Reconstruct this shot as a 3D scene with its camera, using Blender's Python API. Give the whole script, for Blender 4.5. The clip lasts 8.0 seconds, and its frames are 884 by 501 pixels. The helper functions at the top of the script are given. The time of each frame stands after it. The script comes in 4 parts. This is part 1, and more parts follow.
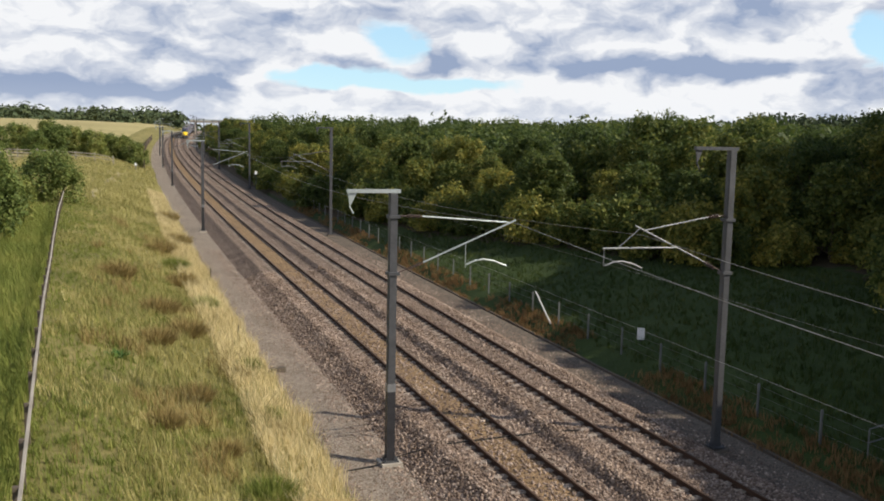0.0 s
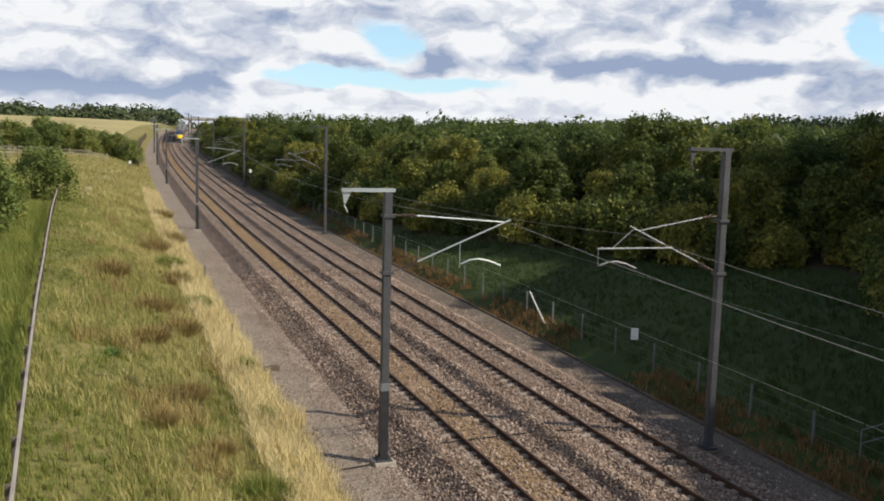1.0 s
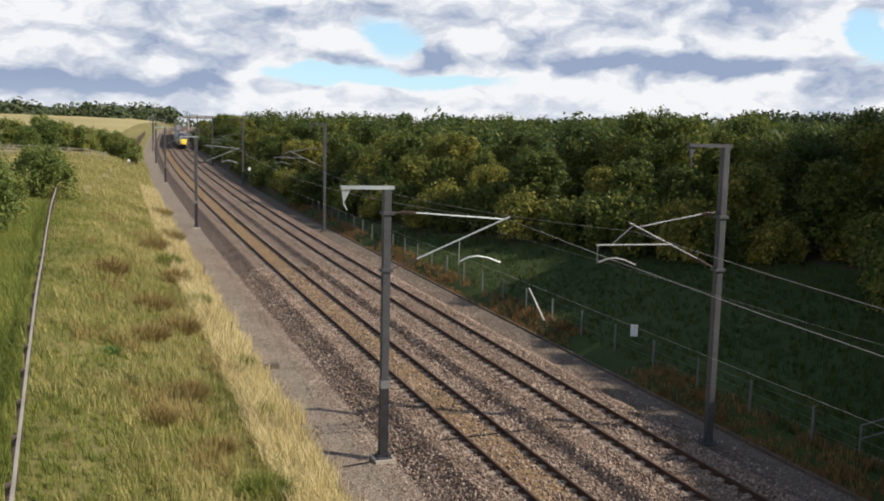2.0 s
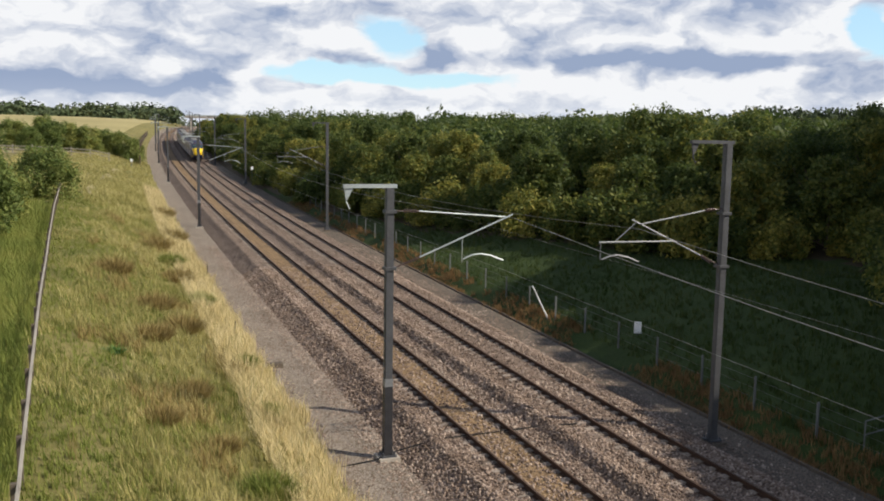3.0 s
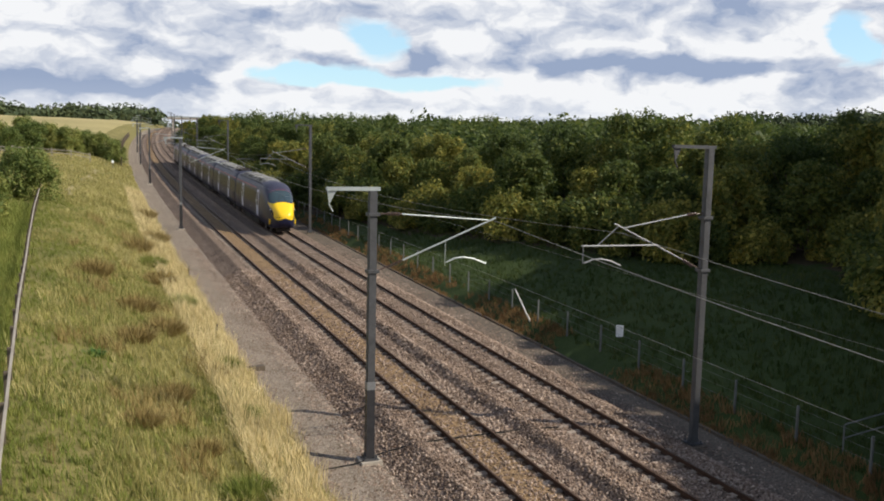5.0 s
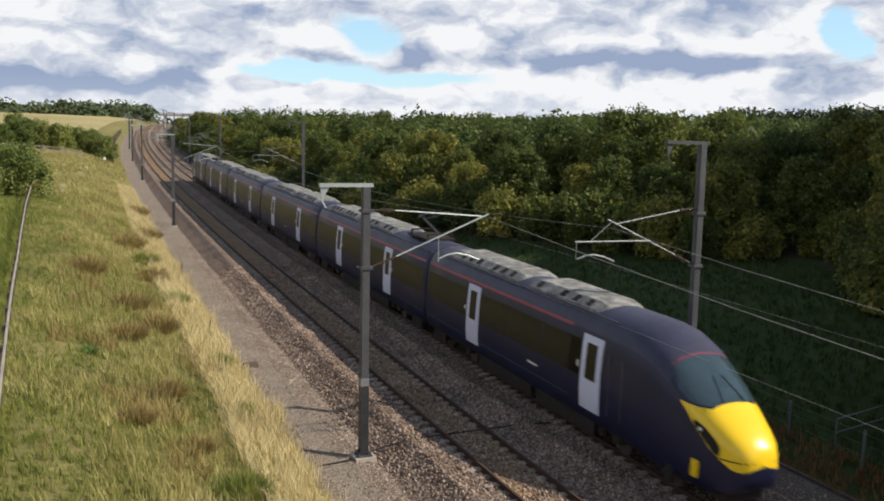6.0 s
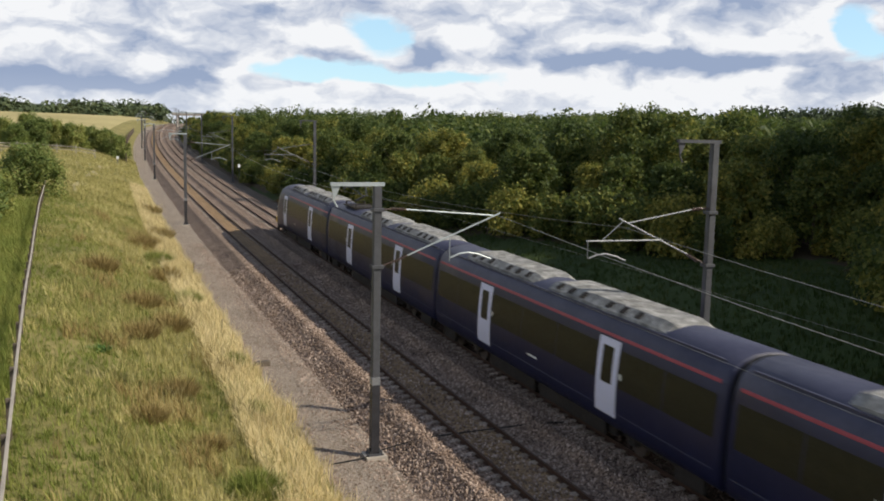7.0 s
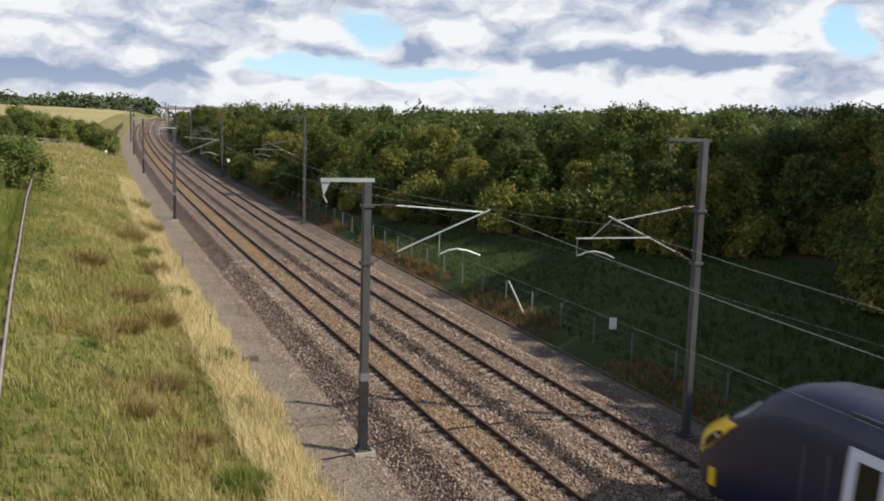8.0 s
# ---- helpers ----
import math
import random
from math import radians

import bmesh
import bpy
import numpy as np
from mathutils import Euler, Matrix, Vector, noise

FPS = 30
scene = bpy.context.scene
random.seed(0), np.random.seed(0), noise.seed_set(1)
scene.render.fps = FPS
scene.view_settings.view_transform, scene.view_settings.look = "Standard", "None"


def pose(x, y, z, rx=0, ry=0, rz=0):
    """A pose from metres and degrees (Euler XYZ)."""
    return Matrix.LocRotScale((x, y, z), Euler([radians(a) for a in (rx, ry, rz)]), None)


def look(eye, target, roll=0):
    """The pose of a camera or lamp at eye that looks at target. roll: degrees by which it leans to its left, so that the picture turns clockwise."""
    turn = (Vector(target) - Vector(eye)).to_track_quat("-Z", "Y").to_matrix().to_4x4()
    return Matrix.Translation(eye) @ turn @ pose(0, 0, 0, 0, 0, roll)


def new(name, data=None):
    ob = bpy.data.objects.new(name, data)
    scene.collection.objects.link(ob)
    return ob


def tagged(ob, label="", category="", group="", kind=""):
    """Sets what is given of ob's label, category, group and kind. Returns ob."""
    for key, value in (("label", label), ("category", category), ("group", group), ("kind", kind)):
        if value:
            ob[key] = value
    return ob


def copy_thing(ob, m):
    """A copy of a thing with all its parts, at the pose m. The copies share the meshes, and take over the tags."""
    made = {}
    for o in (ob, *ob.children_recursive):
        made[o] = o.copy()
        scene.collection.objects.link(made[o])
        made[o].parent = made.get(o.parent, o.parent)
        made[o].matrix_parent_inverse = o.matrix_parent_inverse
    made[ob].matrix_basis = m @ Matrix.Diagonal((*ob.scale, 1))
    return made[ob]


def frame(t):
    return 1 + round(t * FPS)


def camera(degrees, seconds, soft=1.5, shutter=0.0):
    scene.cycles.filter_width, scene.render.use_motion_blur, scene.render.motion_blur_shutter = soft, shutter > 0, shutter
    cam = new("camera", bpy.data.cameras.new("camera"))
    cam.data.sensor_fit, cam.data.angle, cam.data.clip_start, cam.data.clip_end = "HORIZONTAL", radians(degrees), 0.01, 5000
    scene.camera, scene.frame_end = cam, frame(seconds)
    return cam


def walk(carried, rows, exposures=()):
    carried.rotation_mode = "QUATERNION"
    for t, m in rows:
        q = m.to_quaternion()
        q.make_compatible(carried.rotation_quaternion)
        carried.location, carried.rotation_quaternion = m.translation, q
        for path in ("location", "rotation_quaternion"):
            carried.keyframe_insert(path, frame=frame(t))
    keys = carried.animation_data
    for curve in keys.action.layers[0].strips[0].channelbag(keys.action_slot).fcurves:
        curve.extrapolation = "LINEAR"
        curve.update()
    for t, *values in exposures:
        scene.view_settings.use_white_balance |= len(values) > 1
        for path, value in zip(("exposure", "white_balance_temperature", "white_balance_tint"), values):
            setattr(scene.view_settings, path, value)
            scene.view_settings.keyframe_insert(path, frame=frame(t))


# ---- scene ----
# ---- camera: hand held on an overbridge beside the line ----
cam = camera(52.78, 8.0, soft=1.9, shutter=0.1)
EYE = (-11.76, 0.0, 9.96)


def held(yaw, pitch, roll):
    return pose(*EYE, 90 + pitch, 0, yaw) @ pose(0, 0, 0, 0, 0, roll)


walk(cam, [
    (0.0, held(-21.230, -6.662, 1.215)), (0.5, held(-21.332, -6.739, 1.388)),
    (1.0, held(-21.591, -6.691, 1.537)), (1.5, held(-21.701, -6.777, 1.457)),
    (3.0, held(-21.452, -6.997, 0.976)), (3.5, held(-22.213, -6.653, 1.087)),
    (4.0, held(-21.875, -6.661, 1.255)), (4.5, held(-22.151, -6.696, 1.338)),
    (6.0, held(-22.985, -7.009, 1.237)), (6.5, held(-22.382, -7.275, 0.964)),
    (7.0, held(-22.262, -7.082, 1.204)), (7.5, held(-22.425, -7.180, 1.414)),
    (8.0, held(-22.946, -7.297, 1.661)),
])

# ---- sun and sky ----
SUN_AZ, SUN_EL = radians(-32), radians(35.5)   # azimuth from +x towards +y
sun_dir = Vector((math.cos(SUN_AZ) * math.cos(SUN_EL), math.sin(SUN_AZ) * math.cos(SUN_EL), math.sin(SUN_EL)))
sun = new("sun", bpy.data.lights.new("sun", "SUN"))
sun.data.energy, sun.data.angle, sun.data.color = 5.0, radians(0.6), (1.0, 0.90, 0.75)
sun.matrix_world = look(sun_dir * 50, (0, 0, 0))

world = bpy.data.worlds.new("world")
scene.world = world
world.use_nodes = True


def sky_nodes():
    nt = world.node_tree
    nt.nodes.clear()
    N, L = nt.nodes.new, nt.links.new

    def math_node(op, a, b=None, clamp=False):
        n = N("ShaderNodeMath")
        n.operation, n.use_clamp = op, clamp
        for i, v in enumerate((a, b)):
            if v is None:
                continue
            if isinstance(v, (int, float)):
                n.inputs[i].default_value = v
            else:
                L(v, n.inputs[i])
        return n.outputs[0]

    def mix(fac, a, b):
        n = N("ShaderNodeMix")
        n.data_type = "RGBA"
        for sock, v in ((n.inputs[0], fac), (n.inputs[6], a), (n.inputs[7], b)):
            if isinstance(v, (int, float, tuple)):
                sock.default_value = v
            else:
                L(v, sock)
        return n.outputs[2]

    def ramp(v, *stops):
        n = N("ShaderNodeValToRGB")
        e = n.color_ramp.elements
        while len(e) < len(stops):
            e.new(0.5)
        for el, (p, c) in zip(e, stops):
            el.position, el.color = p, (c, c, c, 1)
        L(v, n.inputs[0])
        return n.outputs[0]

    sky = N("ShaderNodeTexSky")
    sky.sky_type, sky.sun_disc = "NISHITA", False
    sky.dust_density, sky.ozone_density = 0.1, 3.5
    sky.sun_elevation, sky.sun_rotation = SUN_EL, radians(90) - SUN_AZ
    air = N("ShaderNodeVectorMath")
    air.operation = "SCALE"
    L(sky.outputs[0], air.inputs[0])
    air.inputs[3].default_value = 0.14
    zenith = N("ShaderNodeVectorMath")
    zenith.operation = "SCALE"
    L(sky.outputs[0], zenith.inputs[0])
    zenith.inputs[3].default_value = 0.09
    co = N("ShaderNodeTexCoord").outputs["Generated"]
    sep = N("ShaderNodeSeparateXYZ")
    L(co, sep.inputs[0])
    up = math_node("MAXIMUM", sep.outputs[2], 0.0)

    # the sky laid out by azimuth and slope, its edges torn by turbulence
    azimuth = math_node("ARCTAN2", sep.outputs[0], sep.outputs[1])
    run = math_node("SQRT", math_node("SUBTRACT", 1.0, math_node("MULTIPLY", sep.outputs[2], sep.outputs[2])))
    slope = math_node("DIVIDE", sep.outputs[2], math_node("MAXIMUM", run, 0.05))
    flat = N("ShaderNodeCombineXYZ")
    L(azimuth, flat.inputs[0])
    L(slope, flat.inputs[1])

    def noise_at(vector, scale, detail, stretch=(1, 1.9, 1), shift=(0, 0, 0), colour=False, rough=0.55):
        m = N("ShaderNodeMapping")
        m.inputs["Location"].default_value, m.inputs["Scale"].default_value = shift, stretch
        L(vector, m.inputs[0])
        n = N("ShaderNodeTexNoise")
        n.inputs["Scale"].default_value, n.inputs["Detail"].default_value, n.inputs["Roughness"].default_value = scale, detail, rough
        L(m.outputs[0], n.inputs["Vector"])
        return n.outputs[1 if colour else 0]

    def vec(op, a, b):
        n = N("ShaderNodeVectorMath")
        n.operation = op
        for k, v in enumerate((a, b)):
            if isinstance(v, tuple):
                n.inputs[k].default_value = v
            else:
                L(v, n.inputs[k])
        return n.outputs["Value" if op == "DOT_PRODUCT" else "Vector"]

    torn = vec("ADD", flat.outputs[0], vec("MULTIPLY", vec("SUBTRACT", noise_at(flat.outputs[0], 13, 4, colour=True, rough=0.52), (0.5, 0.5, 0.5)), (0.08, 0.042, 0)))

    def banks(rows):
        total = None
        for az, sl, wide, high, amount in rows:
            d = vec("MULTIPLY", vec("SUBTRACT", torn, (az, sl, 0.0)), (1 / wide, 1 / high, 0.0))
            g = math_node("MULTIPLY", math_node("EXPONENT", math_node("MULTIPLY", vec("DOT_PRODUCT", d, d), -0.7)), amount)
            total = g if total is None else math_node("ADD", total, g)
        return total

    broad = noise_at(torn, 7.0, 5)
    puff = noise_at(torn, 15.0, 6, rough=0.55)
    puff_above = noise_at(torn, 15.0, 6, shift=(0.008, -0.03, 0), rough=0.55)
    cover = math_node("SUBTRACT", math_node("ADD", math_node("MULTIPLY", math_node("SUBTRACT", broad, 0.5), 0.9), 0.78), banks(BLUE_GAPS))
    cover = ramp(cover, (0.20, 0.0), (0.52, 1.0))
    relief = math_node("MULTIPLY", math_node("SUBTRACT", puff, puff_above), 1.5)
    tone = math_node("ADD", math_node("MULTIPLY", math_node("SUBTRACT", puff, 0.5), 0.7), relief)
    tone = math_node("ADD", tone, math_node("SUBTRACT", banks(WHITE_HEADS), banks(GREY_BELLIES)))
    tone = ramp(math_node("ADD", tone, 0.64, True), (0.08, 0.0), (0.42, 0.45), (0.78, 1.0))
    cloud = mix(tone, (0.29, 0.36, 0.51, 1), (0.83, 0.84, 0.86, 1))
    whole = mix(cover, mix(0.5, air.outputs[0], (0.52, 0.80, 0.96, 1)), cloud)
    low = ramp(up, (0.0, 0.35), (0.06, 0.0))
    whole = mix(low, whole, (0.80, 0.84, 0.90, 1))
    # high overhead the clouds thin out towards open blue
    high = ramp(up, (0.26, 0.0), (0.48, 0.78))
    whole = mix(high, whole, zenith.outputs[0])
    bg = N("ShaderNodeBackground")
    L(whole, bg.inputs[0])
    out = N("ShaderNodeOutputWorld")
    L(bg.outputs[0], out.inputs[0])


# clouds ahead: azimuth, slope, half width, half height, amount
BLUE_GAPS = [
    (0.309, 0.114, 0.03, 0.0181, 0.9), (0.278, 0.07, 0.068, 0.0092, 0.8), (0.378, 0.07, 0.068, 0.008, 0.8), (0.226, 0.07, 0.031, 0.0067, 0.6),
    (0.811, 0.112, 0.019, 0.0231, 1.0), (0.349, 0.11, 0.017, 0.0097, 0.5),
]
GREY_BELLIES = [
    (-0.056, 0.056, 0.064, 0.0145, 0.7), (0.008, 0.049, 0.05, 0.0092, 0.6), (0.115, 0.058, 0.044, 0.0143, 0.75), (0.151, 0.094, 0.048, 0.0107, 0.3),
    (0.047, 0.102, 0.068, 0.0184, 0.32), (0.192, 0.14, 0.085, 0.0095, 0.4), (0.359, 0.091, 0.03, 0.0079, 0.6), (0.339, 0.14, 0.068, 0.0084, 0.3),
    (0.561, 0.091, 0.105, 0.0096, 0.6), (0.678, 0.09, 0.064, 0.0082, 0.6), (0.619, 0.124, 0.096, 0.0188, 0.28), (0.778, 0.062, 0.039, 0.0113, 0.6),
    (0.756, 0.147, 0.062, 0.0067, 0.4), (0.457, 0.106, 0.025, 0.0157, 0.2), (0.266, 0.087, 0.037, 0.0049, 0.3),
]
WHITE_HEADS = [
    (0.265, 0.109, 0.036, 0.0157, 0.5), (-0.018, 0.085, 0.032, 0.0124, 0.3), (0.169, 0.072, 0.019, 0.0216, 0.45), (0.608, 0.113, 0.016, 0.0065, 0.7),
    (0.705, 0.112, 0.026, 0.008, 0.5), (0.79, 0.121, 0.011, 0.0255, 0.5), (0.502, 0.064, 0.073, 0.0067, 0.5), (0.696, 0.067, 0.047, 0.0081, 0.5),
    (0.42, 0.113, 0.036, 0.0133, 0.4), (0.229, 0.044, 0.074, 0.0061, 0.3), (0.069, 0.065, 0.013, 0.0129, 0.4), (-0.033, 0.119, 0.053, 0.01, 0.25),
    (0.745, 0.081, 0.012, 0.0159, 0.4), (0.391, 0.053, 0.05, 0.0068, 0.3),
]
sky_nodes()
scene.view_settings.exposure = 0.14


# ---- materials ----
def surface(name, ramp_stops, scale=3.0, fine=30.0, rough=0.8, metal=0.0, bump=0.3, bump_scale=60.0, distance=0.02,
            island=0.0, rand=0.0, translucent=0.0, spec=0.3, coat=0.0, stretch=(1, 1, 1), cells=False):
    """A procedural surface: a colour ramp over two scales of noise, with grain, relief and per-piece variation."""
    m = bpy.data.materials.new(name)
    m.use_nodes = True
    nt = m.node_tree
    nt.nodes.clear()
    N, L = nt.nodes.new, nt.links.new
    co = N("ShaderNodeTexCoord").outputs["Object"]
    mp = N("ShaderNodeMapping")
    mp.inputs["Scale"].default_value = stretch
    L(co, mp.inputs[0])

    def tex(s, d):
        n = N("ShaderNodeTexNoise")
        n.inputs["Scale"].default_value, n.inputs["Detail"].default_value = s, d
        L(mp.outputs[0], n.inputs["Vector"])
        return n.outputs[0]

    def op(kind, a, b):
        n = N("ShaderNodeMath")
        n.operation = kind
        for i, v in enumerate((a, b)):
            if isinstance(v, (int, float)):
                n.inputs[i].default_value = v
            else:
                L(v, n.inputs[i])
        return n.outputs[0]

    val = op("ADD", op("MULTIPLY", tex(scale, 4), 0.6), op("MULTIPLY", tex(fine, 3), 0.4))
    if cells:
        v = N("ShaderNodeTexVoronoi")
        v.inputs["Scale"].default_value = fine
        L(mp.outputs[0], v.inputs["Vector"])
        s = N("ShaderNodeSeparateColor")
        L(v.outputs["Color"], s.inputs[0])
        val = op("ADD", op("MULTIPLY", val, 0.45), op("MULTIPLY", s.outputs[0], 0.5))
    if island:
        g = N("ShaderNodeNewGeometry")
        val = op("ADD", val, op("MULTIPLY", op("SUBTRACT", g.outputs["Random Per Island"], 0.5), island))
    if rand:
        o = N("ShaderNodeObjectInfo")
        val = op("ADD", val, op("MULTIPLY", op("SUBTRACT", o.outputs["Random"], 0.5), rand))
    r = N("ShaderNodeValToRGB")
    e = r.color_ramp.elements
    while len(e) < len(ramp_stops):
        e.new(0.5)
    for el, (p, c) in zip(e, ramp_stops):
        el.position, el.color = p, (*c, 1)
    L(val, r.inputs[0])
    b = N("ShaderNodeBsdfPrincipled")
    b.inputs["Metallic"].default_value = metal
    b.inputs["Specular IOR Level"].default_value = spec
    b.inputs["Coat Weight"].default_value = coat
    L(r.outputs[0], b.inputs["Base Color"])
    L(op("ADD", op("MULTIPLY", tex(fine * 0.7, 2), 0.2), rough - 0.1), b.inputs["Roughness"])
    if bump:
        bn = N("ShaderNodeBump")
        bn.inputs["Strength"].default_value, bn.inputs["Distance"].default_value = bump, distance
        if cells:
            L(v.outputs["Distance"], bn.inputs["Height"])
            bn.invert = True
        else:
            L(tex(bump_scale, 3), bn.inputs["Height"])
        L(bn.outputs[0], b.inputs["Normal"])
    shader = b.outputs[0]
    if translucent:
        t = N("ShaderNodeBsdfTranslucent")
        L(r.outputs[0], t.inputs[0])
        mx = N("ShaderNodeMixShader")
        mx.inputs[0].default_value = translucent
        L(shader, mx.inputs[1])
        L(t.outputs[0], mx.inputs[2])
        shader = mx.outputs[0]
    out = N("ShaderNodeOutputMaterial")
    L(shader, out.inputs[0])
    return m


def plain(name, c, rough=0.5, metal=0.0, var=0.15, **kw):
    lo, hi = tuple(v * (1 - var) for v in c), tuple(min(1, v * (1 + var)) for v in c)
    return surface(name, [(0.3, lo), (0.7, hi)], rough=rough, metal=metal, **kw)


M = {}
M["ballast"] = surface("ballast", [(0.2, (0.04, 0.027, 0.021)), (0.5, (0.175, 0.125, 0.094)), (0.85, (0.44, 0.345, 0.275))], scale=0.6, fine=17,
                       cells=True, rough=0.95, bump=0.9, distance=0.04)
M["stone"] = surface("ballast stone", [(0.15, (0.075, 0.051, 0.039)), (0.5, (0.24, 0.175, 0.135)), (0.9, (0.58, 0.47, 0.385))], scale=0.5, fine=9, island=0.5, rough=0.95, bump=0.3)
M["sand_ballast"] = surface("rusty ballast", [(0.2, (0.085, 0.052, 0.027)), (0.5, (0.23, 0.15, 0.08)), (0.85, (0.42, 0.3, 0.17))], scale=0.6, fine=17,
                            cells=True, rough=0.95, bump=0.9, distance=0.03)
M["cess"] = surface("cess gravel", [(0.22, (0.105, 0.08, 0.056)), (0.42, (0.215, 0.175, 0.135)), (0.6, (0.27, 0.23, 0.19)), (0.85, (0.43, 0.365, 0.295))], scale=0.7, fine=24, cells=True, rough=0.95, bump=0.7, distance=0.03)
# right-hand cess: earthy brown, with tree shade darkened into the colour
M["cess_dark"] = surface("shaded earthy cess", [(0.25, (0.07, 0.055, 0.042)), (0.5, (0.135, 0.11, 0.085)), (0.8, (0.22, 0.18, 0.145))], scale=0.7, fine=24, cells=True, rough=0.95, bump=0.7, distance=0.03)
M["verge"] = surface("verge turf", [(0.25, (0.075, 0.08, 0.022)), (0.45, (0.15, 0.14, 0.045)), (0.62, (0.26, 0.22, 0.085)), (0.8, (0.38, 0.31, 0.14))], scale=0.28, fine=5, rough=0.95, bump=0.8, bump_scale=14, distance=0.1)
# turf of the right bank, the trees' shade worked into its dark colour
M["turf"] = surface("shade-darkened bank turf", [(0.25, (0.02, 0.036, 0.009)), (0.55, (0.04, 0.065, 0.014)), (0.8, (0.073, 0.091, 0.024))], scale=0.18, fine=5, rough=0.95, bump=0.7, bump_scale=14, distance=0.1)
M["wood_floor"] = surface("wood floor", [(0.25, (0.035, 0.028, 0.018)), (0.6, (0.08, 0.06, 0.035)), (0.85, (0.12, 0.10, 0.05))], scale=0.25, fine=4, rough=0.95, bump=0.6)
M["field"] = surface("hay field", [(0.25, (0.22, 0.20, 0.08)), (0.5, (0.36, 0.31, 0.14)), (0.8, (0.44, 0.37, 0.18))], scale=0.02, fine=0.4, rough=0.95, bump=0.2)
M["grass"] = surface("verge grass", [(0.15, (0.12, 0.14, 0.038)), (0.38, (0.27, 0.265, 0.085)), (0.55, (0.45, 0.4, 0.155)), (0.8, (0.7, 0.61, 0.31))], scale=0.22, fine=1.2, island=0.35, rough=0.7, bump=0, translucent=0.35)
M["grass_verge"] = surface("green verge grass", [(0.2, (0.09, 0.13, 0.026)), (0.5, (0.21, 0.25, 0.055)), (0.85, (0.42, 0.39, 0.12))], scale=0.25, fine=1.2, island=0.3, rough=0.7, bump=0, translucent=0.35)
M["grass_pale"] = surface("bleached grass", [(0.2, (0.46, 0.385, 0.18)), (0.5, (0.7, 0.59, 0.32)), (0.85, (0.86, 0.77, 0.5))], scale=0.25, fine=1.2, island=0.3, rough=0.7, bump=0, translucent=0.35)
M["grass_brown"] = surface("brown weed stems", [(0.2, (0.166, 0.122, 0.043)), (0.5, (0.310, 0.235, 0.091)), (0.85, (0.476, 0.372, 0.163))], scale=0.25, fine=1.2, island=0.3, rough=0.7, bump=0, translucent=0.3)
# blades for that bank, likewise darkened in colour to deepen the shade
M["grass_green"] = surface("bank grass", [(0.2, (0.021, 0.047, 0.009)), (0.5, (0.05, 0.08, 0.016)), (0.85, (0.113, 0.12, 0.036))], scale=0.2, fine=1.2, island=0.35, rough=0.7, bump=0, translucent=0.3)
M["grass_rust"] = surface("rusty dead weeds", [(0.2, (0.11, 0.06, 0.025)), (0.5, (0.24, 0.14, 0.06)), (0.85, (0.38, 0.25, 0.11))], scale=0.3, fine=1.2, island=0.35, rough=0.8, bump=0, translucent=0.3)
M["leaf"] = surface("woodland leaves", [(0.1, (0.036, 0.062, 0.018)), (0.4, (0.085, 0.122, 0.03)), (0.62, (0.2, 0.215, 0.048)), (0.88, (0.48, 0.4, 0.085))], scale=0.16, fine=1.3, island=0.35, rand=0.36, rough=0.6, bump=0, translucent=0.45)
M["leaf_light"] = surface("willow leaves", [(0.1, (0.07, 0.11, 0.028)), (0.45, (0.16, 0.21, 0.055)), (0.8, (0.34, 0.33, 0.09))], scale=0.25, fine=1.3, island=0.35, rand=0.35, rough=0.6, bump=0, translucent=0.35)
M["leaf_weed"] = plain("weed leaves", (0.05, 0.15, 0.035), 0.6, var=0.4, bump=0, island=0.3)
M["leaf_far"] = surface("distant leaves", [(0.2, (0.035, 0.055, 0.029)), (0.5, (0.062, 0.088, 0.042)), (0.85, (0.125, 0.143, 0.058))], scale=0.02, fine=0.2, island=0.3, rough=0.8, bump=0)
M["bark"] = plain("bark", (0.11, 0.085, 0.06), 0.9, scale=4, bump=0.6, var=0.35)
M["rail_side"] = surface("rusty rail side", [(0.3, (0.036, 0.019, 0.012)), (0.7, (0.075, 0.04, 0.024))], scale=1.5, fine=25, rough=0.85, bump=0.3)
M["rail_top"] = plain("worn rail head", (0.075, 0.044, 0.029), 0.75, 0.0, fine=40)
M["concrete"] = surface("concrete", [(0.3, (0.30, 0.27, 0.23)), (0.7, (0.48, 0.44, 0.38))], scale=1.2, fine=22, rand=0.3, rough=0.9, bump=0.3)
M["sleeper"] = surface("stained sleeper concrete", [(0.3, (0.17, 0.135, 0.105)), (0.7, (0.36, 0.30, 0.245))], scale=1.2, fine=22, rand=0.4, rough=0.95, bump=0.3)
M["steel"] = surface("galvanised steel", [(0.3, (0.061, 0.063, 0.068)), (0.7, (0.108, 0.112, 0.122))], scale=1.0, fine=14, rough=0.55, metal=0.35, bump=0.08)
M["alu"] = surface("pale alloy", [(0.3, (0.336, 0.377, 0.377)), (0.7, (0.496, 0.541, 0.541))], scale=2, fine=14, rough=0.45, metal=0.5, bump=0.05)
M["alu_dull"] = surface("dull alloy", [(0.3, (0.16, 0.165, 0.175)), (0.7, (0.26, 0.27, 0.28))], scale=2, fine=14, rough=0.5, metal=0.4, bump=0.05)
M["wire"] = plain("contact wire", (0.24, 0.25, 0.255), 0.55, 0.4)
M["insulator"] = plain("brown insulator", (0.09, 0.06, 0.05), 0.3)
